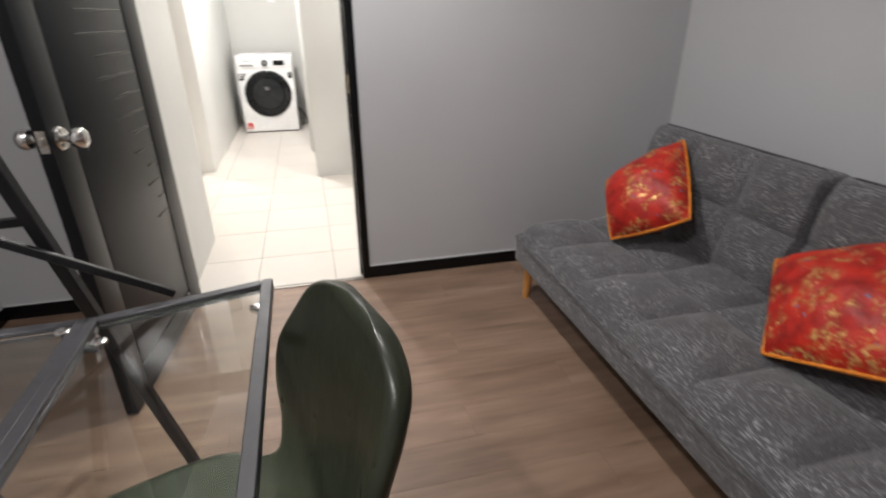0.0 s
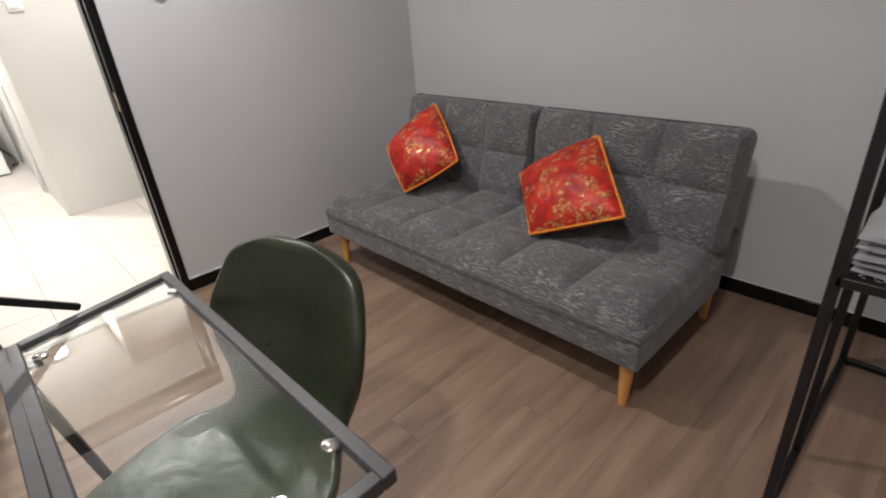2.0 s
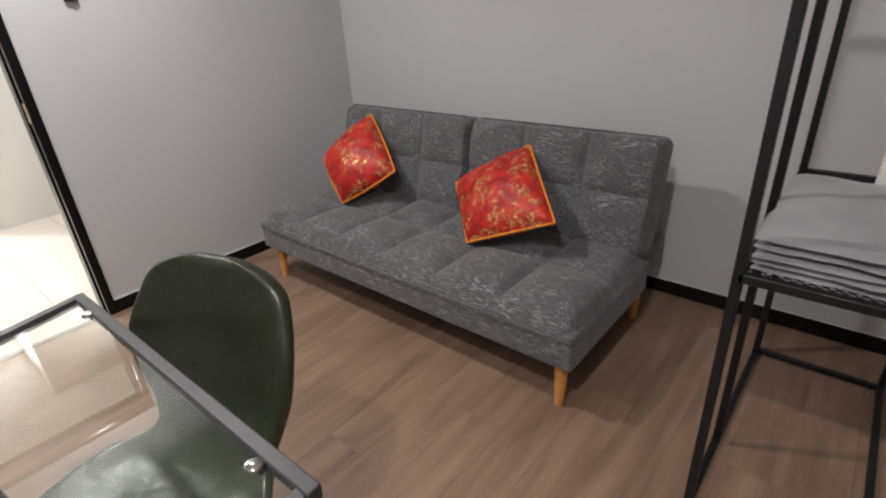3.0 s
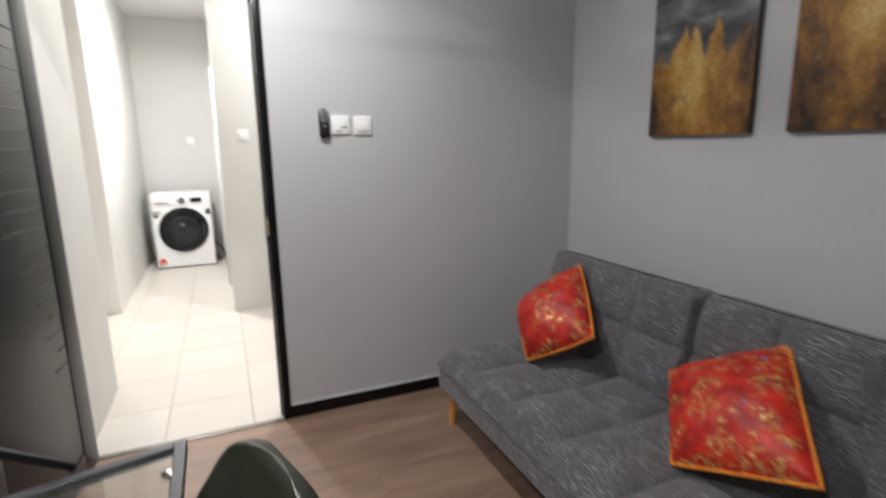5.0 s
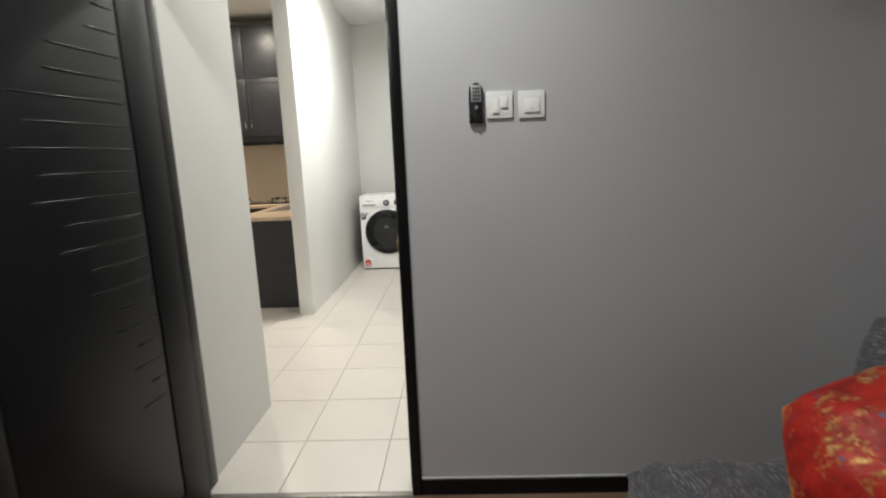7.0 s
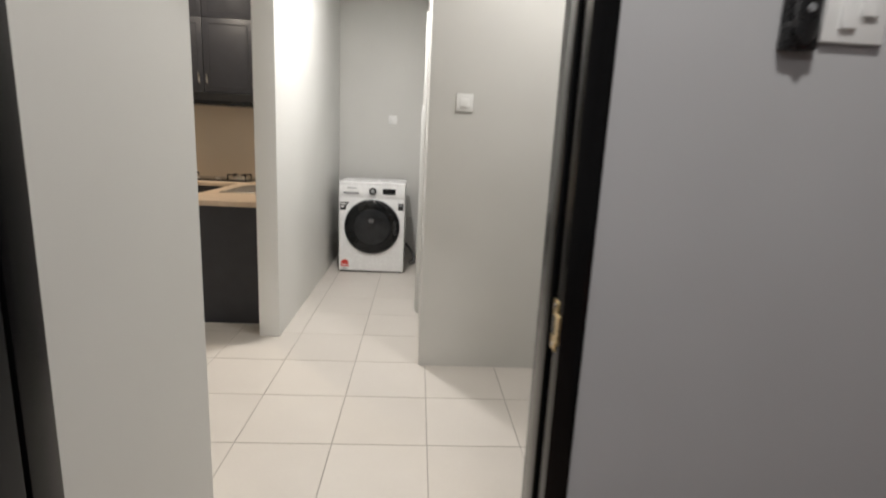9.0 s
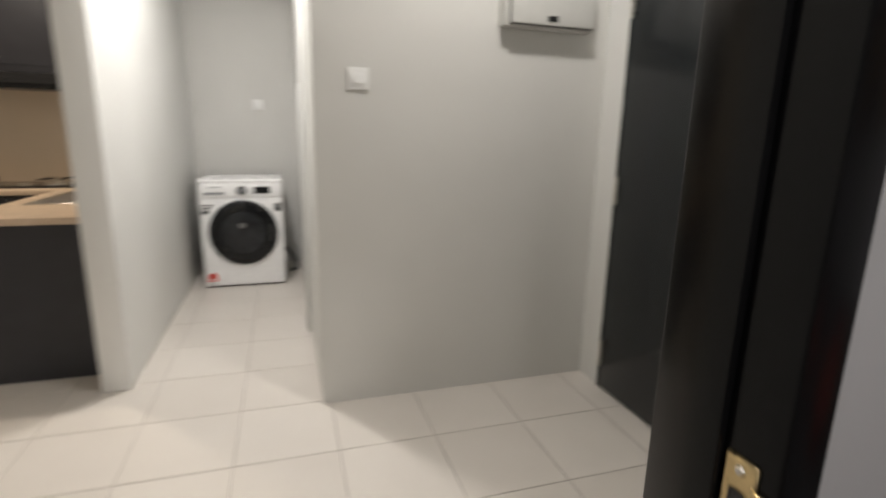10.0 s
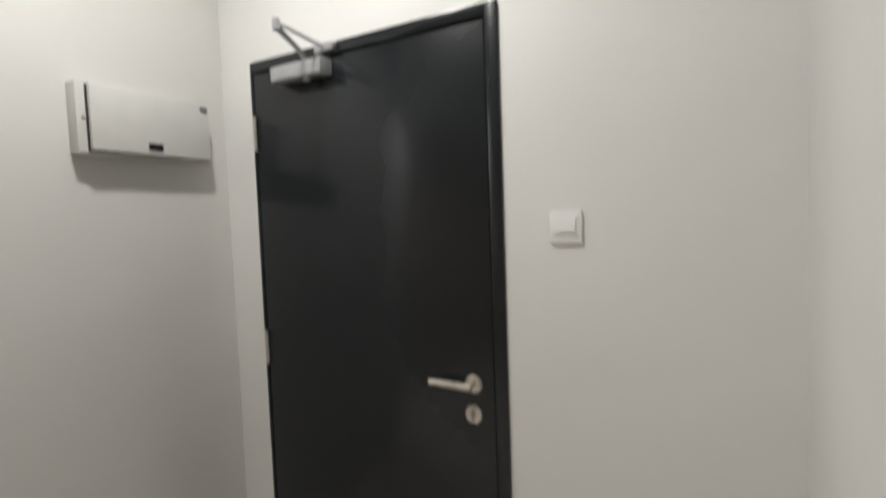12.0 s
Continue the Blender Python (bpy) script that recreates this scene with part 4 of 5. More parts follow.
def garment_rack():
    ob = thing("garment_rack", "black tubular steel garment rack with a mesh shelf", "clothes rack", base=(-0.69, -2.73, 0))
    x0, x1, xm, y0, y1, top = -1.12, -0.258, -0.825, -2.545, -2.925, 1.78
    t = 0.022
    for y in (y0, y1):
        part("post", bar_mesh((x0, y, 0), (x0, y, top), t, t), POWDER, ob)
        part("post", bar_mesh((x1, y, 0), (x1, y, top), t, t), POWDER, ob)
        part("base_rail", bar_mesh((x0 + t / 2, y, t / 2), (x1 - t / 2, y, t / 2), t * 0.9, t * 0.9), POWDER, ob)
        part("top_rail", bar_mesh((x0 + t / 2, y, top - t / 2), (x1 - t / 2, y, top - t / 2), t * 0.9, t * 0.9), POWDER, ob)
    part("post", bar_mesh((xm, y0, t), (xm, y0, top - t), t * 0.95, t * 0.95), POWDER, ob)
    for x in (x0, x1):
        part("cross_rail", bar_mesh((x, y0 - t / 2, t / 2), (x, y1 + t / 2, t / 2), t * 0.9, t * 0.9), POWDER, ob)
        part("cross_rail", bar_mesh((x, y0 - t / 2, top - t / 2), (x, y1 + t / 2, top - t / 2), t * 0.9, t * 0.9), POWDER, ob)
    part("hanging_rail", rod_mesh((x0, (y0 + y1) / 2, top - 0.05), (x1, (y0 + y1) / 2, top - 0.05), 0.011), POWDER, ob)
    zs = 0.735
    sh = part("shelf_frame", bar_mesh((x0, y0, zs), (x0, y1, zs), t, t), POWDER, ob)
    part("shelf_bar", bar_mesh((x1, y0, zs), (x1, y1, zs), t, t), POWDER, sh)
    part("shelf_bar", bar_mesh((x0, y0, zs), (x1, y0, zs), t * 0.9, t * 0.9), POWDER, sh)
    part("shelf_bar", bar_mesh((x0, y1, zs), (x1, y1, zs), t * 0.9, t * 0.9), POWDER, sh)
    bm = bmesh.new()
    step = 0.022
    wide, deep = y0 - y1, x1 - x0
    k = -int(wide / step)
    while k * step < deep:
        for sgn in (1, -1):
            u0, u1 = k * step, k * step + wide
            lo, hi = max(0.0, u0), min(deep, u1)
            if hi - lo > 0.005:
                v0, v1 = lo - u0, hi - u0
                ya, yb = (y1 + v0, y1 + v1) if sgn > 0 else (y0 - v0, y0 - v1)
                rod_into(bm, (x0 + lo, ya, zs + 0.004 + 0.002 * sgn), (x0 + hi, yb, zs + 0.004 + 0.002 * sgn), 0.0016, sides=5)
        k += 1
    tagged(part("shelf_mesh", bm, POWDER, sh, "black diamond wire mesh"), kind="stuff")


garment_rack()


def folded_towel(z, x0, x1, y0, y1, high, layers, label):
    """A folded towel: soft layers round a fold at its near edge."""
    ob = thing("folded_towel", label, "towel", "folded towels on the rack", base=((x0 + x1) / 2, (y0 + y1) / 2, z))
    for k in range(layers):
        bm = bmesh.new()
        nx, ny = 26, 12
        h = high / layers
        za = z + k * h
        top = [[None] * (nx + 1) for _ in range(ny + 1)]
        low = [[None] * (nx + 1) for _ in range(ny + 1)]
        for j in range(ny + 1):
            for i in range(nx + 1):
                fx, fy = i / nx, j / ny
                rx = 0.010 * noise.noise(Vector((fy * 5, k * 3.1, z * 9)))
                x = x0 + (x1 - x0) * fx + rx * (1 - fx)
                y = y0 + (y1 - y0) * fy + 0.007 * noise.noise(Vector((fx * 5, k * 7.7, 2)))
                rim = min(1.0, min(fx, 1 - fx) * 26, min(fy, 1 - fy) * 12)
                bulge = math.sqrt(max(0.0, 1 - (1 - rim) ** 2))
                w = 0.007 * noise.noise(Vector((x * 9, y * 15, k * 0.35 + z)))
                mid = za + h / 2 + w
                top[j][i] = bm.verts.new((x, y, mid + h * 0.47 * bulge))
                low[j][i] = bm.verts.new((x, y, mid - h * 0.47 * bulge - 0.0005))
        for g in (top, low):
            for j in range(ny):
                for i in range(nx):
                    bm.faces.new((g[j][i], g[j][i + 1], g[j + 1][i + 1], g[j + 1][i]))
        ring = [(0, i) for i in range(nx)] + [(j, nx) for j in range(ny)] + [(ny, nx - i) for i in range(nx)] + [(ny - j, 0) for j in range(ny)]
        for q in range(len(ring)):
            (ja, ia), (jb, ib) = ring[q], ring[(q + 1) % len(ring)]
            bm.faces.new((top[ja][ia], top[jb][ib], low[jb][ib], low[ja][ia]))
        part("fold", bm, TOWEL, ob)


folded_towel(0.744, -1.105, -0.62, -2.912, -2.560, 0.046, 3, "grey terry towel folded flat on the rack shelf")
folded_towel(0.790, -1.100, -0.60, -2.910, -2.556, 0.040, 2, "grey terry towel folded on top of another towel")


def hanging_cloth():
    ob = thing("white_cloth", "white cotton garment hanging from the rack in soft folds", "garment", base=(-0.36, -2.735, 0.68))
    bm = bmesh.new()
    n, m = 60, 26
    rows = []
    for j in range(m + 1):
        f = j / m
        z = 1.70 - (1.70 - 0.672) * f
        half = 0.05 + 0.05 * min(1, f * 1.6)
        row = []
        for i in range(n + 1):
            a = 2 * math.pi * i / n
            fold = 0.014 * f * math.sin(a * 7 + 1.3) + 0.008 * f * math.sin(a * 12)
            y = -2.850 + (half + fold) * math.cos(a)
            x = -0.37 + (0.045 + 0.035 * f + fold) * math.sin(a)
            row.append(bm.verts.new((x, y, z + (0.012 * math.sin(a * 3 + 0.6) if j == m else 0))))
        rows.append(row)
    for j in range(m):
        for i in range(n):
            bm.faces.new((rows[j][i], rows[j][i + 1], rows[j + 1][i + 1], rows[j + 1][i]))
    part("cloth", bm, LINEN, ob)
    part("hanger", tube_mesh([(-0.37, -2.85, 1.69), (-0.37, -2.80, 1.712), (-0.37, -2.755, 1.725), (-0.37, -2.722, 1.740), (-0.37, -2.735, 1.752)], 0.0025, False), BLACK_PLASTIC, ob, "black hanger hook")
    part("belt_loop", tube_mesh([(-0.425, -2.785, 1.185), (-0.43, -2.770, 1.24), (-0.43, -2.805, 1.24)], 0.005, True), BLACK_PLASTIC, ob, "black loop")


hanging_cloth()


# ---- the hall ----
def washing_machine():
    x0, x1, y0, y1, h = -2.666, -2.052, 4.053, 4.62, 0.862
    xc, zc = (x0 + x1) / 2, 0.445
    ob = thing("washing_machine", "white front loading washing machine with a black ringed door", "washing machine", base=(xc, (y0 + y1) / 2, 0))
    part("body", box_mesh((x0, y0, 0.014), (x1, y1, h - 0.018), 0.008, 3), ENAMEL, ob)
    part("top_panel", box_mesh((x0 - 0.002, y0 - 0.004, h - 0.020), (x1 + 0.002, y1, h), 0.006, 3), ENAMEL, ob)
    part("plinth", box_mesh((x0 + 0.012, y0 + 0.012, 0.0), (x1 - 0.012, y1 - 0.02, 0.016)), BLACK_PLASTIC, ob)
    front = Matrix.Translation((xc + 0.005, y0, zc)) @ NORTH
    door = part("door", lathe_mesh([(0.258, 0.0), (0.258, 0.010), (0.250, 0.022), (0.236, 0.028), (0.180, 0.030), (0.172, 0.020)], front, 56), DARK_GLASS, ob, "black door ring")
    part("rim", lathe_mesh([(0.264, 0.0), (0.264, 0.006), (0.258, 0.010), (0.256, 0.0)], front, 56), GREY_PLASTIC, door)
    part("porthole", lathe_mesh([(0.176, 0.0205), (0.172, 0.026), (0.150, 0.031), (0.100, 0.035), (0.05, 0.037), (0.002, 0.0375)], front, 48), SMOKED, door, "dark glass porthole")
    part("drum_badge", box_mesh((xc - 0.026, y0 - 0.040, zc + 0.045), (xc + 0.020, y0 - 0.030, zc + 0.080), 0.004), BADGE, door, "pale printed drum badge")
    part("door_grip", box_mesh((xc + 0.205, y0 - 0.034, zc - 0.07), (xc + 0.232, y0 - 0.024, zc + 0.07), 0.005), BLACK_PLASTIC, door)
    panel = part("control_panel", box_mesh((x0 + 0.004, y0 - 0.007, h - 0.135), (x1 - 0.004, y0 + 0.01, h - 0.022), 0.005), ENAMEL, ob)
    part("dial", lathe_mesh([(0.036, 0.0), (0.034, 0.014), (0.026, 0.018), (0.004, 0.018)], Matrix.Translation((xc + 0.005, y0 - 0.006, h - 0.080)) @ NORTH, 32), BLACK_PLASTIC, panel, "round black programme dial")
    part("dial_cap", lathe_mesh([(0.018, 0.0), (0.017, 0.003)], Matrix.Translation((xc + 0.005, y0 - 0.024, h - 0.080)) @ NORTH, 24), GREY_PLASTIC, panel)
    part("display", box_mesh((xc + 0.098, y0 - 0.011, h - 0.106), (xc + 0.218, y0 - 0.005, h - 0.052), 0.002), DARK_GLASS, panel, "dark display window")
    part("drawer", box_mesh((x0 + 0.02, y0 - 0.011, h - 0.118), (x0 + 0.205, y0 - 0.004, h - 0.030), 0.004), ENAMEL, panel, "detergent drawer")
    part("drawer_grip", box_mesh((x0 + 0.04, y0 - 0.013, h - 0.112), (x0 + 0.185, y0 - 0.009, h - 0.092), 0.003), GREY_PLASTIC, panel)
    part("lettering_bar", box_mesh((x0 + 0.075, y0 - 0.0118, h - 0.058), (x0 + 0.165, y0 - 0.0105, h - 0.050)), GREY_PLASTIC, panel, "faint grey maker's mark")
    # stickers
    bm = bmesh.new()
    vs = [bm.verts.new((x0 + q[0], y0 - 0.0012, q[1])) for q in ((0.012, 0.672), (0.098, 0.672), (0.068, 0.640), (0.062, 0.598), (0.012, 0.598))]
    bm.faces.new(vs)
    bmesh.ops.solidify(bm, geom=bm.faces[:], thickness=0.001)
    st = part("sticker", bm, BLACK_PLASTIC, ob, "black capacity sticker")
    for k, w in ((0, 0.05), (1, 0.03)):
        part("lettering_bar", box_mesh((x0 + 0.018, y0 - 0.0030, 0.650 - k * 0.026), (x0 + 0.018 + w, y0 - 0.0016, 0.664 - k * 0.026)), WHITE_PLASTIC, st)
    st = part("sticker", box_mesh((x1 - 0.062, y0 - 0.0015, 0.612), (x1 - 0.012, y0, 0.676)), BLACK_PLASTIC, ob, "small black feature sticker")
    part("lettering_bar", box_mesh((x1 - 0.054, y0 - 0.003, 0.650), (x1 - 0.022, y0 - 0.0014, 0.662)), GREY_PLASTIC, st)
    st = part("sticker", box_mesh((x0 + 0.018, y0 - 0.0015, 0.020), (x0 + 0.098, y0, 0.128), 0.0004, 1), WHITE_PLASTIC, ob, "red and white energy label")
    bm = bmesh.new()
    rows = [[bm.verts.new((x0 + 0.058 + 0.036 * math.cos(math.pi * q / 16), yy, 0.086 + 0.036 * math.sin(math.pi * q / 16))) for q in range(17)] for yy in (y0 - 0.0030, y0 - 0.0012)]
    bm.faces.new(rows[0])
    bm.faces.new(rows[1])
    for q in range(17):
        bm.faces.new((rows[0][q], rows[0][(q + 1) % 17], rows[1][(q + 1) % 17], rows[1][q]))
    part("label_arch", bm, RED_INK, st, "red arch")
    part("label_band", box_mesh((x0 + 0.022, y0 - 0.0026, 0.052), (x0 + 0.094, y0 - 0.0014, 0.084)), RED_INK, st, "red band")
    for k in range(3):
        part("lettering_bar", box_mesh((x0 + 0.030, y0 - 0.0036, 0.030 + k * 0.006), (x0 + 0.084 - k * 0.012, y0 - 0.0014, 0.0325 + k * 0.006)), GREY_PLASTIC, st)
    part("lettering_bar", box_mesh((x0 + 0.032, y0 - 0.0036, 0.064), (x0 + 0.084, y0 - 0.0014, 0.073)), WHITE_PLASTIC, st)


washing_machine()


def waste_hose():
    ob = thing("waste_hose", "dark grey drain hose on the floor beside the washing machine", "hose", base=(-1.98, 4.5, 0))
    pts = []
    for k in range(30):
        f = k / 29
        pts.append((-2.04 + 0.09 * math.sin(f * 2.6), 4.60 - 0.16 * f, 0.19 - 0.172 * min(1, f * 1.5) + 0.0))
    part("tube", tube_mesh(pts, 0.014, False, 10), BADGE, ob)


waste_hose()


def entrance_door():
    ob = tagged(thing("door_2", "charcoal painted fire rated entrance door, shut", "door", base=(ENT_X, 1.32, 0)), kind="structure")
    x = ENT_X
    y0, y1, top = ENT_Y0, ENT_Y1, ENT_TOP
    part("frame_side", box_mesh((x - 0.010, y0, 0), (x + 0.09, y0 + 0.040, top), 0.003), STEEL_BLACK, ob)
    part("frame_side", box_mesh((x - 0.004, y1 - 0.014, 0), (x + 0.09, y1, top), 0.003), STEEL_BLACK, ob)
    part("frame_head", box_mesh((x - 0.010, y0 + 0.040, top - 0.038), (x + 0.09, y1 - 0.014, top), 0.003), STEEL_BLACK, ob)
    leaf = part("leaf", box_mesh((x - 0.002, y0 + 0.045, 0.006), (x + 0.045, y1 - 0.017, top - 0.042), 0.003), STEEL_BLACK, ob)
    for z in (0.115, 0.935, 1.755):
        part("hinge", rod_mesh((x - 0.008, y1 - 0.016, z), (x - 0.008, y1 - 0.016, z + 0.130), 0.0075, sides=14), SATIN, ob, "satin steel hinge barrel")
    yh, zh = 0.930, 0.965
    rose = part("handle_rose", lathe_mesh([(0.028, 0), (0.028, 0.006), (0.024, 0.009), (0.011, 0.010), (0.011, 0.042), (0.002, 0.043)], Matrix.Translation((x - 0.002, yh, zh)) @ along_x(), 32), SATIN, leaf, "round satin rose")
    part("lever", rod_mesh((x - 0.046, yh - 0.010, zh), (x - 0.046, yh + 0.132, zh + 0.004), 0.0105, sides=18), SATIN, leaf, "straight satin steel lever")
    part("lock_rose", lathe_mesh([(0.028, 0), (0.028, 0.006), (0.025, 0.009), (0.010, 0.010), (0.009, 0.013), (0.001, 0.013)], Matrix.Translation((x - 0.002, yh + 0.003, zh - 0.096)) @ along_x(), 32), SATIN, leaf, "round keyhole escutcheon")
    part("thumb_turn", box_mesh((x - 0.026, yh - 0.001, zh - 0.112), (x - 0.010, yh + 0.007, zh - 0.080), 0.003), SATIN, leaf)
    return ob


entrance_door()


def door_closer():
    x = ENT_X
    ob = thing("door_closer", "silver overhead door closer with a folding arm", "door closer", base=(x - 0.03, 1.55, 2.0))
    part("body", box_mesh((x - 0.062, 1.435, 1.975), (x - 0.004, 1.665, 2.028), 0.008, 3), ALU, ob)
    part("end_cap", box_mesh((x - 0.064, 1.428, 1.973), (x - 0.003, 1.446, 2.030), 0.005), GREY_PLASTIC, ob)
    part("valve", lathe_mesh([(0.014, 0), (0.013, 0.012), (0.004, 0.013)], Matrix.Translation((x - 0.035, 1.515, 1.975)) @ Matrix.Rotation(math.pi, 4, "X"), 16), ALU, ob)
    part("pivot", rod_mesh((x - 0.033, 1.522, 2.026), (x - 0.033, 1.522, 2.052), 0.011), ALU, ob)
    part("arm", bar_mesh((x - 0.033, 1.522, 2.050), (x - 0.244, 1.432, 2.066), 0.022, 0.006, 0.002), ALU, ob)
    part("elbow", rod_mesh((x - 0.244, 1.432, 2.056), (x - 0.244, 1.432, 2.088), 0.012), ALU, ob)
    part("arm", bar_mesh((x - 0.244, 1.432, 2.078), (x - 0.020, 1.445, 2.070), 0.011, 0.008, 0.002), ALU, ob)
    part("shoe", box_mesh((x - 0.030, 1.400, 2.055), (x - 0.009, 1.485, 2.080), 0.003), ALU, ob)


door_closer()


def distribution_box():
    ob = thing("distribution_box", "cream enamelled electrical distribution box on the partition wall", "electrical box", base=(-0.87, PART_Y, 1.705))
    x0, x1, z0, z1, y = -1.092, -0.655, 1.708, 1.925, PART_Y
    part("body", box_mesh((x0, y - 0.052, z0), (x1, y, z1), 0.004), IVORY_STEEL, ob)
    cover = part("cover", box_mesh((x0 + 0.030, y - 0.072, z0 + 0.012), (x1 - 0.002, y - 0.055, z1 - 0.006), 0.004), IVORY_STEEL, ob)
    part("seam", box_mesh((x0 + 0.026, y - 0.058, z0 + 0.008), (x1 - 0.004, y - 0.050, z1 - 0.008)), BLACK_PLASTIC, ob, "dark joint round the cover")
    part("latch", box_mesh((-0.890, y - 0.076, z0 + 0.026), (-0.842, y - 0.068, z0 + 0.050), 0.002), BLACK_PLASTIC, cover, "black push latch")
    part("name_plate", box_mesh((x1 - 0.038, y - 0.0735, z1 - 0.034), (x1 - 0.010, y - 0.070, z1 - 0.016), 0.0005, 1), BLACK_PLASTIC, cover, "small dark name plate")
    for k in range(4):
        part("lettering_bar", box_mesh((x1 - 0.036 + k * 0.0062, y - 0.0745, z1 - 0.031), (x1 - 0.0322 + k * 0.0062, y - 0.0732, z1 - 0.019)), GREY_PLASTIC, cover)
    part("screw", lathe_mesh([(0.006, 0), (0.005, 0.003)], Matrix.Translation((x0 + 0.018, y - 0.052, (z0 + z1) / 2)) @ NORTH, 14), SATIN, ob)


distribution_box()


# ---- the kitchen ----
TOP_Z = 0.83
KX0, KX1 = -3.475, PIL_L
KY0, KB, K_END = 2.585, 3.75, 4.42
structure("wall_kitchen_end", box_mesh((-5.2, K_END, -0.1), (PIL_L, END_Y, CEIL_HALL)), CREAM, "cream wall behind the gas hob", "wall")


def base_cabinets():
    ob = thing("base_cabinet", "dark blue grey kitchen base cabinet with a plain end panel", "cabinet", "kitchen cabinets", base=(-3.13, 3.2, 0))
    part("end_panel", box_mesh((KX0 + 0.02, KY0, 0.0), (KX1 - 0.004, KY0 + 0.018, TOP_Z - 0.034), 0.001, 1), CABINET, ob)
    part("body", box_mesh((KX0 + 0.04, KY0 + 0.018, 0.09), (KX1 - 0.004, KB + 0.5, TOP_Z - 0.034)), CABINET, ob)
    for k in range(3):
        d = part("cabinet_door", box_mesh((KX0 + 0.02, KY0 + 0.03 + k * 0.44, 0.10), (KX0 + 0.038, KY0 + 0.46 + k * 0.44, TOP_Z - 0.045), 0.002), CABINET, ob)
        part("handle", tube_mesh([(KX0 + 0.02, KY0 + 0.41 + k * 0.44, 0.66), (KX0 - 0.005, KY0 + 0.41 + k * 0.44, 0.67), (KX0 - 0.005, KY0 + 0.41 + k * 0.44, 0.74), (KX0 + 0.02, KY0 + 0.41 + k * 0.44, 0.75)], 0.005, False), CHROME, d)
    ob = thing("base_cabinet", "dark blue grey kitchen base cabinet under the gas hob", "cabinet", "kitchen cabinets", base=(-4.2, 4.1, 0))
    part("body", box_mesh((-5.19, KB + 0.04, 0.09), (KX0 + 0.03, K_END - 0.001, TOP_Z - 0.034)), CABINET, ob)
    part("plinth", box_mesh((-5.19, KB + 0.09, 0.0), (KX0 + 0.03, KB + 0.11, 0.09)), CABINET, ob)
    for k in range(4):
        d = part("cabinet_door", box_mesh((KX0 - 0.02 - k * 0.45, KB + 0.020, 0.10), (KX0 - 0.46 - k * 0.45, KB + 0.038, TOP_Z - 0.045), 0.002), CABINET, ob)
        xh = KX0 - 0.07 - k * 0.45
        part("handle", tube_mesh([(xh, KB + 0.02, 0.66), (xh, KB - 0.005, 0.67), (xh, KB - 0.005, 0.74), (xh, KB + 0.02, 0.75)], 0.005, False), CHROME, d)


base_cabinets()

bm = bmesh.new()
box_into(bm, (KX0, KY0 - 0.06, TOP_Z - 0.034), (KX1 - 0.003, KB + 0.001, TOP_Z), 0.004)
box_into(bm, (-5.19, KB, TOP_Z - 0.034), (KX1 - 0.003, K_END - 0.014, TOP_Z), 0.004)
worktop = tagged(link_mesh("worktop", bm, SILL), "pale beige L-shaped kitchen worktop", "worktop")

structure("backsplash", box_mesh((-5.19, K_END - 0.012, TOP_Z - 0.03), (PIL_L - 0.002, K_END - 0.001, 1.56)), CREAM, "plain beige splashback behind the hob", "splashback")


def sink():
    ob = thing("kitchen_sink", "stainless steel sink let into the worktop", "sink", base=(-3.17, 3.3, TOP_Z))
    bm = bmesh.new()
    x0, x1, y0, y1 = -3.36, -2.98, 3.00, 3.60
    for a, b in (((x0, y0), (x1, y0 + 0.03)), ((x0, y1 - 0.03), (x1, y1)), ((x0, y0 + 0.03), (x0 + 0.03, y1 - 0.03)), ((x1 - 0.03, y0 + 0.03), (x1, y1 - 0.03))):
        box_into(bm, (*a, TOP_Z - 0.001), (*b, TOP_Z + 0.006), 0.002, 1)
    part("rim", bm, SATIN, ob)
    part("bowl", box_mesh((x0 + 0.03, y0 + 0.03, TOP_Z - 0.001), (x1 - 0.03, y1 - 0.03, TOP_Z + 0.002)), STRIP, ob, "dull steel bowl")


sink()


def gas_hob():
    ob = thing("gas_hob", "black glass gas hob with two burners", "hob", base=(-3.81, 4.05, TOP_Z))
    part("glass_top", box_mesh((-4.20, 3.88, TOP_Z), (-3.42, 4.24, TOP_Z + 0.012), 0.004), DARK_GLASS, ob)
    for x in (-4.05, -3.57):
        b = part("burner", lathe_mesh([(0.075, 0), (0.072, 0.014), (0.045, 0.018), (0.045, 0.030), (0.030, 0.034), (0.002, 0.034)], Matrix.Translation((x, 4.05, TOP_Z + 0.012)), 28), SATIN, ob, "round gas burner")
        for k in range(4):
            a = math.pi / 4 + k * math.pi / 2
            dx, dy = math.cos(a), math.sin(a)
            part("pan_support", bar_mesh((x + dx * 0.115, 4.05 + dy * 0.115, TOP_Z + 0.052), (x + dx * 0.035, 4.05 + dy * 0.035, TOP_Z + 0.052), 0.009, 0.012, 0.001), BLACK_PLASTIC, b, "black cast iron pan support")
            part("pan_support", bar_mesh((x + dx * 0.112, 4.05 + dy * 0.112, TOP_Z + 0.010), (x + dx * 0.112, 4.05 + dy * 0.112, TOP_Z + 0.058), 0.010, 0.010, 0.001), BLACK_PLASTIC, b, "black cast iron pan support")
    for x in (-3.90, -3.72):
        part("knob", lathe_mesh([(0.020, 0), (0.018, 0.022), (0.003, 0.023)], Matrix.Translation((x, 3.93, TOP_Z + 0.012)), 20), SATIN, ob, "metal control knob")


gas_hob()

UC_Y, UC_Z0, UC_Z1, UC_Z2 = 4.08, 1.595, 2.222, 2.79


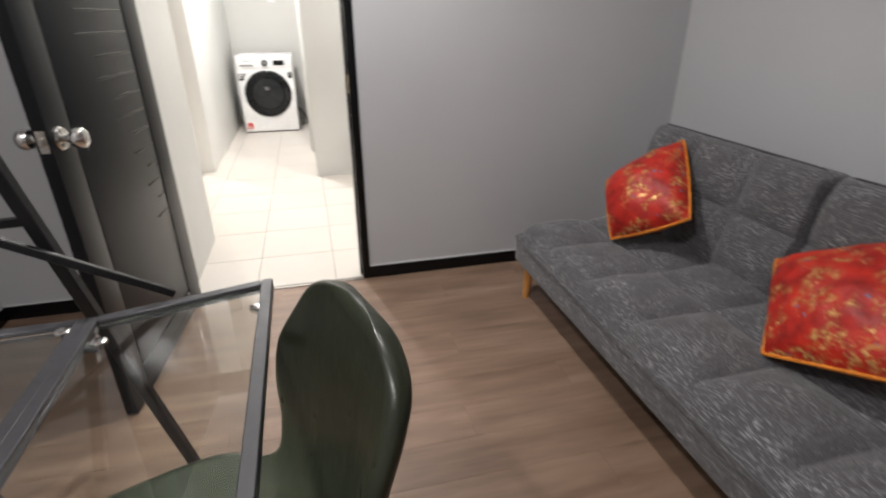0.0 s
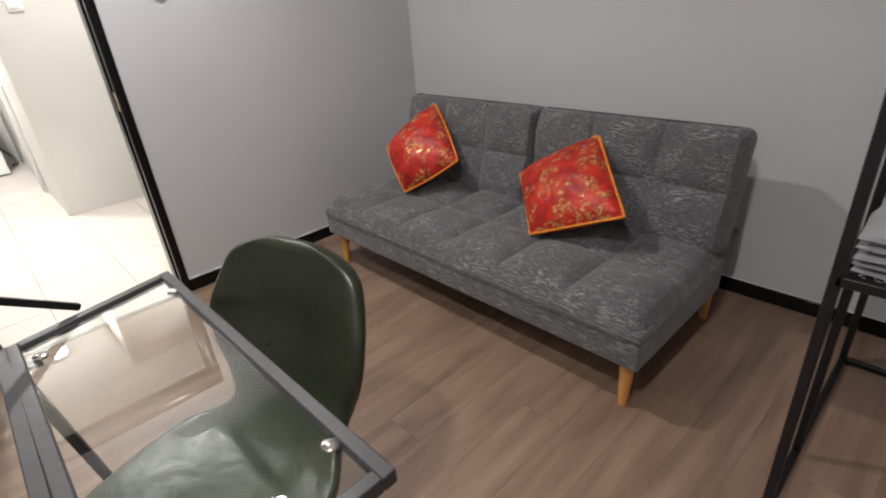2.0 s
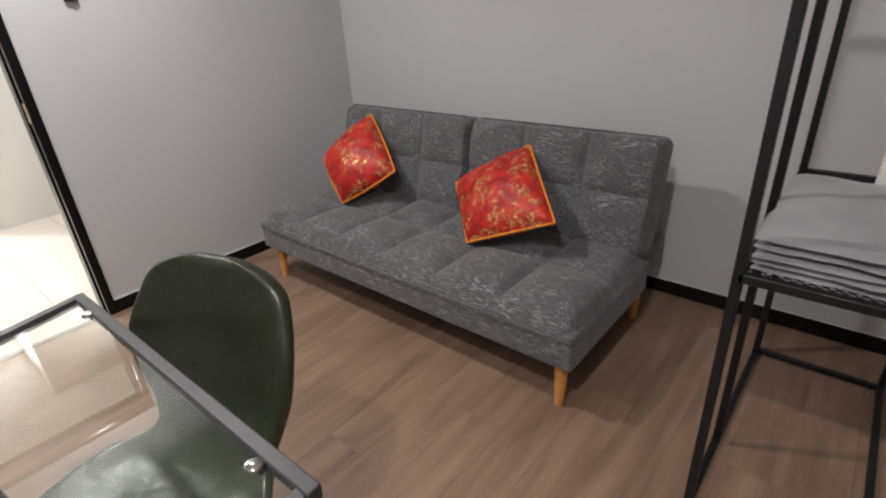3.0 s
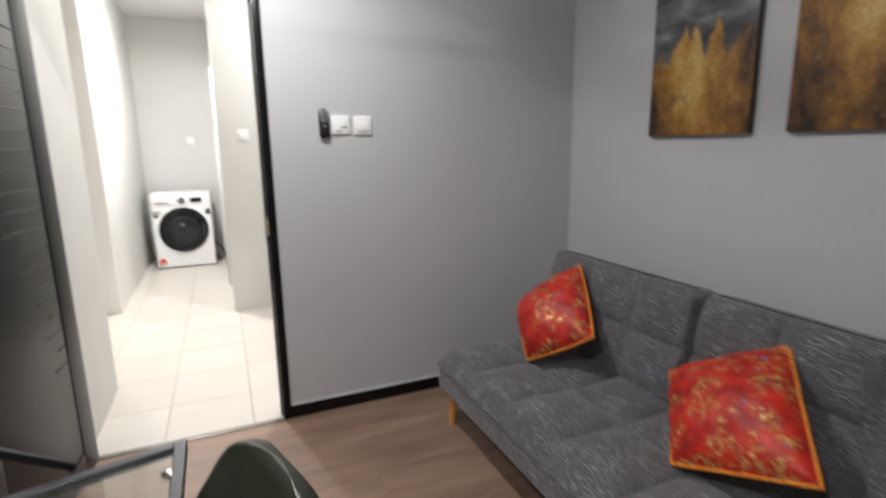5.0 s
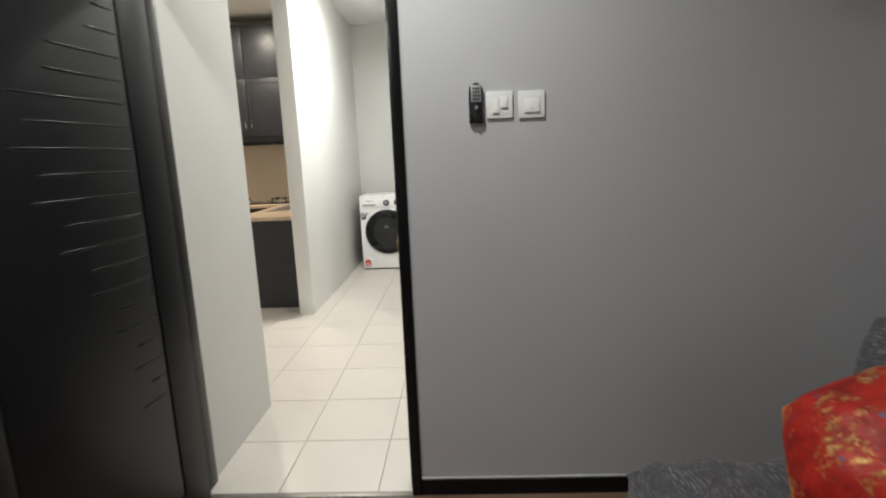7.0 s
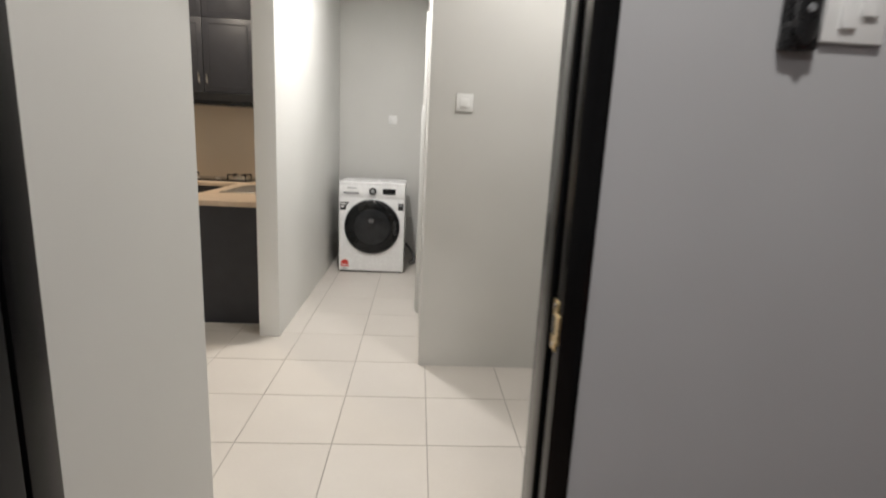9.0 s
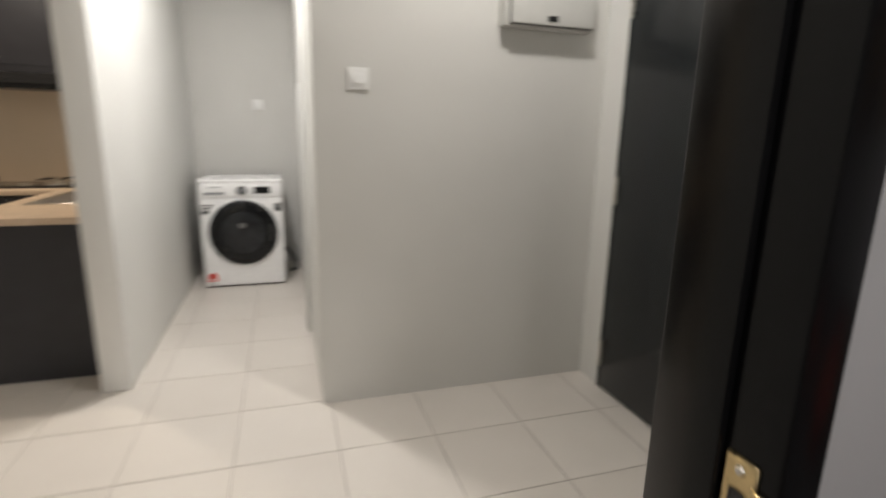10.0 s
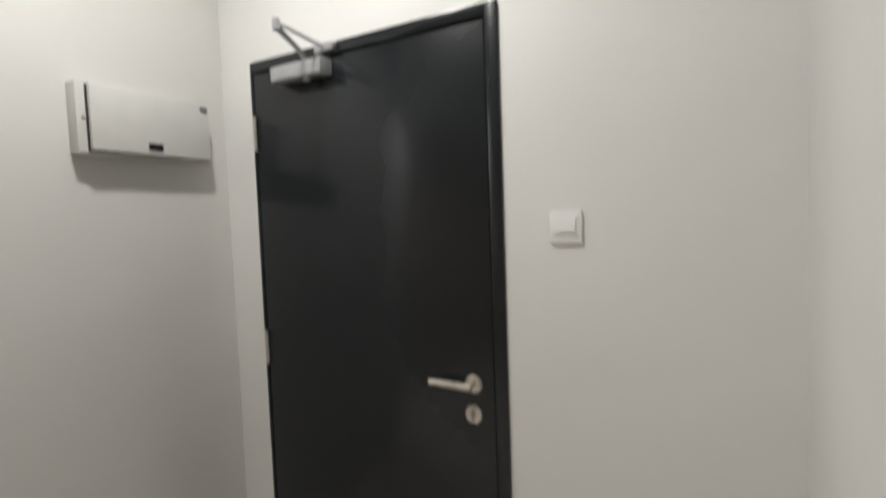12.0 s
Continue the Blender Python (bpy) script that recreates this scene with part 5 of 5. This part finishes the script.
def wall_cabinets():
    for x1, wide in ((PIL_L - 0.02, 0.494), (-3.422, 0.88), (-4.304, 0.88)):
        ob = thing("wall_cabinet", "dark blue grey kitchen wall cabinet with paired doors", "cabinet", "kitchen wall cabinets", base=(x1 - wide / 2, 4.25, UC_Z0))
        part("body", box_mesh((x1 - wide + 0.002, UC_Y + 0.02, UC_Z0), (x1, K_END - 0.013, UC_Z2)), CABINET, ob)
        for q in range(2):
            for z0, z1 in ((UC_Z0 + 0.003, UC_Z1), (UC_Z1 + 0.005, UC_Z2 - 0.002)):
                a, b = x1 - 0.003 - q * wide / 2, x1 + 0.004 - (q + 1) * wide / 2
                d = part("cabinet_door", box_mesh((a, UC_Y, z0), (b, UC_Y + 0.019, z1), 0.002), CABINET, ob)
                for m0, m1 in (((b + 0.045, z0 + 0.045), (a - 0.045, z0 + 0.052)), ((b + 0.045, z1 - 0.052), (a - 0.045, z1 - 0.045)), ((b + 0.045, z0 + 0.045), (b + 0.052, z1 - 0.045)), ((a - 0.052, z0 + 0.045), (a - 0.045, z1 - 0.045))):
                    part("moulding", box_mesh((m0[0], UC_Y - 0.004, m0[1]), (m1[0], UC_Y, m1[1]), 0.001, 1), CABINET, d)
                if z0 < UC_Z1 - 0.2:
                    xh = x1 - wide / 2 + (0.034 if q == 0 else -0.034)
                    part("handle", tube_mesh([(xh, UC_Y, z0 + 0.06), (xh, UC_Y - 0.022, z0 + 0.075), (xh, UC_Y - 0.026, z0 + 0.115), (xh, UC_Y - 0.022, z0 + 0.155), (xh, UC_Y, z0 + 0.17)], 0.007, False), CHROME, d, "curved chrome handle")
    ob = thing("cooker_hood", "slim black cooker hood under the wall cabinets", "cooker hood", base=(-3.9, 4.25, 1.49))
    part("body", box_mesh((-4.60, UC_Y - 0.03, 1.495), (PIL_L - 0.02, K_END - 0.013, UC_Z0 - 0.001), 0.004), BLACK_PLASTIC, ob)
    part("lip", box_mesh((-4.60, UC_Y - 0.045, 1.488), (PIL_L - 0.02, UC_Y - 0.028, 1.525), 0.004), DARK_GLASS, ob)


wall_cabinets()


# ---- ceiling lights ----
for kind, place, _, _, size, _ in LAMPS:
    if kind == "room":
        continue
    # the rear room lamp gets this fitting too, though none is known there
    ob = thing("ceiling_downlight", "round white ceiling downlight, switched on", "ceiling light", "ceiling downlights", base=place)
    x, y, z = place
    part("trim_ring", lathe_mesh([(size / 2 + 0.022, 0.02), (size / 2 + 0.022, 0.004), (size / 2 + 0.012, -0.006), (size / 2, -0.004), (size / 2 - 0.002, 0.012)], Matrix.Translation((x, y, z)), 36), WHITE_PLASTIC, ob)
    part("diffuser", lathe_mesh([(size / 2 - 0.001, 0.0), (size / 2 - 0.001, 0.006), (0.01, 0.006)], Matrix.Translation((x, y, z)), 36), GLOW, ob, "bright lit diffuser")


# only this lamp's reflection is known; rose, stem and shade are made up
def assumed_pendant():
    x, y, z = LAMPS[0][1]
    ob = thing("assumed_pendant", "assumed round white pendant for the unseen room light, switched on", "ceiling light", base=(x, y, CEIL_ROOM))
    at = Matrix.Translation((x, y, 0))
    part("ceiling_rose", lathe_mesh([(0.06, CEIL_ROOM), (0.06, CEIL_ROOM - 0.012), (0.035, CEIL_ROOM - 0.03), (0.012, CEIL_ROOM - 0.034)], at, 32), WHITE_PLASTIC, ob)
    part("stem", rod_mesh((x, y, z + 0.075), (x, y, CEIL_ROOM - 0.03), 0.009), WHITE_PLASTIC, ob)
    part("shade", lathe_mesh([(0.010, z + 0.085), (0.06, z + 0.078), (0.105, z + 0.05), (0.112, z + 0.01), (0.112, z), (0.071, z), (0.071, z + 0.01)], at, 40), WHITE_PLASTIC, ob)
    part("diffuser", lathe_mesh([(0.070, z), (0.070, z + 0.006), (0.01, z + 0.006)], at, 36), GLOW, ob, "bright lit diffuser")


assumed_pendant()


def ceiling_fan():
    x, y, z = -1.83, -1.60, 2.45
    ob = thing("ceiling_fan", "five-bladed ceiling fan at rest, its blades shading the walls", "ceiling fan", base=(x, y, CEIL_ROOM))
    at = Matrix.Translation((x, y, 0))
    part("canopy", lathe_mesh([(0.065, CEIL_ROOM), (0.062, CEIL_ROOM - 0.03), (0.030, CEIL_ROOM - 0.06), (0.014, CEIL_ROOM - 0.065)], at, 32), WHITE_PLASTIC, ob)
    part("down_rod", rod_mesh((x, y, z + 0.06), (x, y, CEIL_ROOM - 0.05), 0.011), WHITE_PLASTIC, ob)
    part("motor", lathe_mesh([(0.020, z + 0.085), (0.085, z + 0.070), (0.110, z + 0.03), (0.110, z - 0.02), (0.080, z - 0.050), (0.010, z - 0.058)], at, 40), WHITE_PLASTIC, ob)
    for k in range(5):
        turn = at @ Matrix.Rotation(radians(103 + 72 * k), 4, "Z") @ Matrix.Translation((0, 0, z)) @ Matrix.Rotation(radians(12), 4, "X")
        bm = bmesh.new()
        rim = [(0.17, -0.045), (0.40, -0.066), (0.60, -0.070), (0.65, -0.052), (0.668, 0.0), (0.65, 0.052), (0.60, 0.070), (0.40, 0.066), (0.17, 0.045)]
        lo = [bm.verts.new((p, q, -0.003)) for p, q in rim]
        hi = [bm.verts.new((p, q, 0.003)) for p, q in rim]
        bm.faces.new(lo)
        bm.faces.new(hi)
        for i in range(len(rim)):
            j = (i + 1) % len(rim)
            bm.faces.new((lo[i], lo[j], hi[j], hi[i]))
        bmesh.ops.transform(bm, matrix=turn, verts=bm.verts)
        blade = part("blade", bm, WHITE_PLASTIC, ob)
        arm = box_mesh((0.09, -0.018, -0.008), (0.22, 0.018, -0.003), 0.001, 1)
        bmesh.ops.transform(arm, matrix=turn, verts=arm.verts)
        part("blade_arm", arm, SATIN, blade)


ceiling_fan()

# ---- floors, piece by piece ----
room_floor = structure("floor", box_mesh((X_LEFT, Y_BACK, -0.1), (0, 0.0, -0.0035)), GROUT, "brown wood-look vinyl plank floor of the room", "floor")
PL_W, PL_L, SEAM = 0.152, 1.22, 0.00025
plank_meshes = {}


def plank(x0, x1, y0, y1):
    key = (round(x1 - x0, 3), round(y1 - y0, 3))
    if key not in plank_meshes:
        bm = box_mesh((SEAM, SEAM, -0.006), (key[0] - SEAM, key[1] - SEAM, 0), 0.0003, 1)
        first = link_mesh("plank", bm, PLANK)
        plank_meshes[key] = first.data
        ob = first
    else:
        ob = new("plank", plank_meshes[key])
    ob.parent = room_floor
    ob.location = (x0, y0, 0)


y, row = -0.001, 0
while y > Y_BACK + 0.01:
    y0 = max(Y_BACK, y - PL_W)
    x = X_LEFT - (row * 0.43) % PL_L
    while x < -0.001:
        a, b = max(X_LEFT, x), min(0.0, x + PL_L)
        if b - a > 0.02:
            plank(a, b, y0, y)
        x += PL_L
    y, row = y0, row + 1

hall_floor = structure("floor_hall", box_mesh((-5.2, 0.0, -0.1), (ENT_X + 0.14, END_Y, -0.0025)), GROUT, "ivory square porcelain tiles with grey joints", "floor")
TX, TY, TPX, TPY, JOINT = -0.666, 1.617, 0.3985, 0.409, 0.0018
tile_meshes = {}
iy = -4
while True:
    y0 = TY + iy * TPY
    if y0 > END_Y:
        break
    for ix in range(-12, 3):
        x0 = TX + ix * TPX
        a, b = max(-5.2, x0 + JOINT), min(ENT_X + 0.13, x0 + TPX - JOINT)
        c, d = max(0.014, y0 + JOINT), min(END_Y, y0 + TPY - JOINT)
        if b - a < 0.02 or d - c < 0.02:
            continue
        key = (round(b - a, 3), round(d - c, 3))
        if key not in tile_meshes:
            ob = link_mesh("tile", box_mesh((0, 0, -0.006), (key[0], key[1], 0), 0.0012, 1), TILE)
            tile_meshes[key] = ob.data
        else:
            ob = new("tile", tile_meshes[key])
        ob.parent = hall_floor
        ob.location = (a, c, 0)
    iy += 1
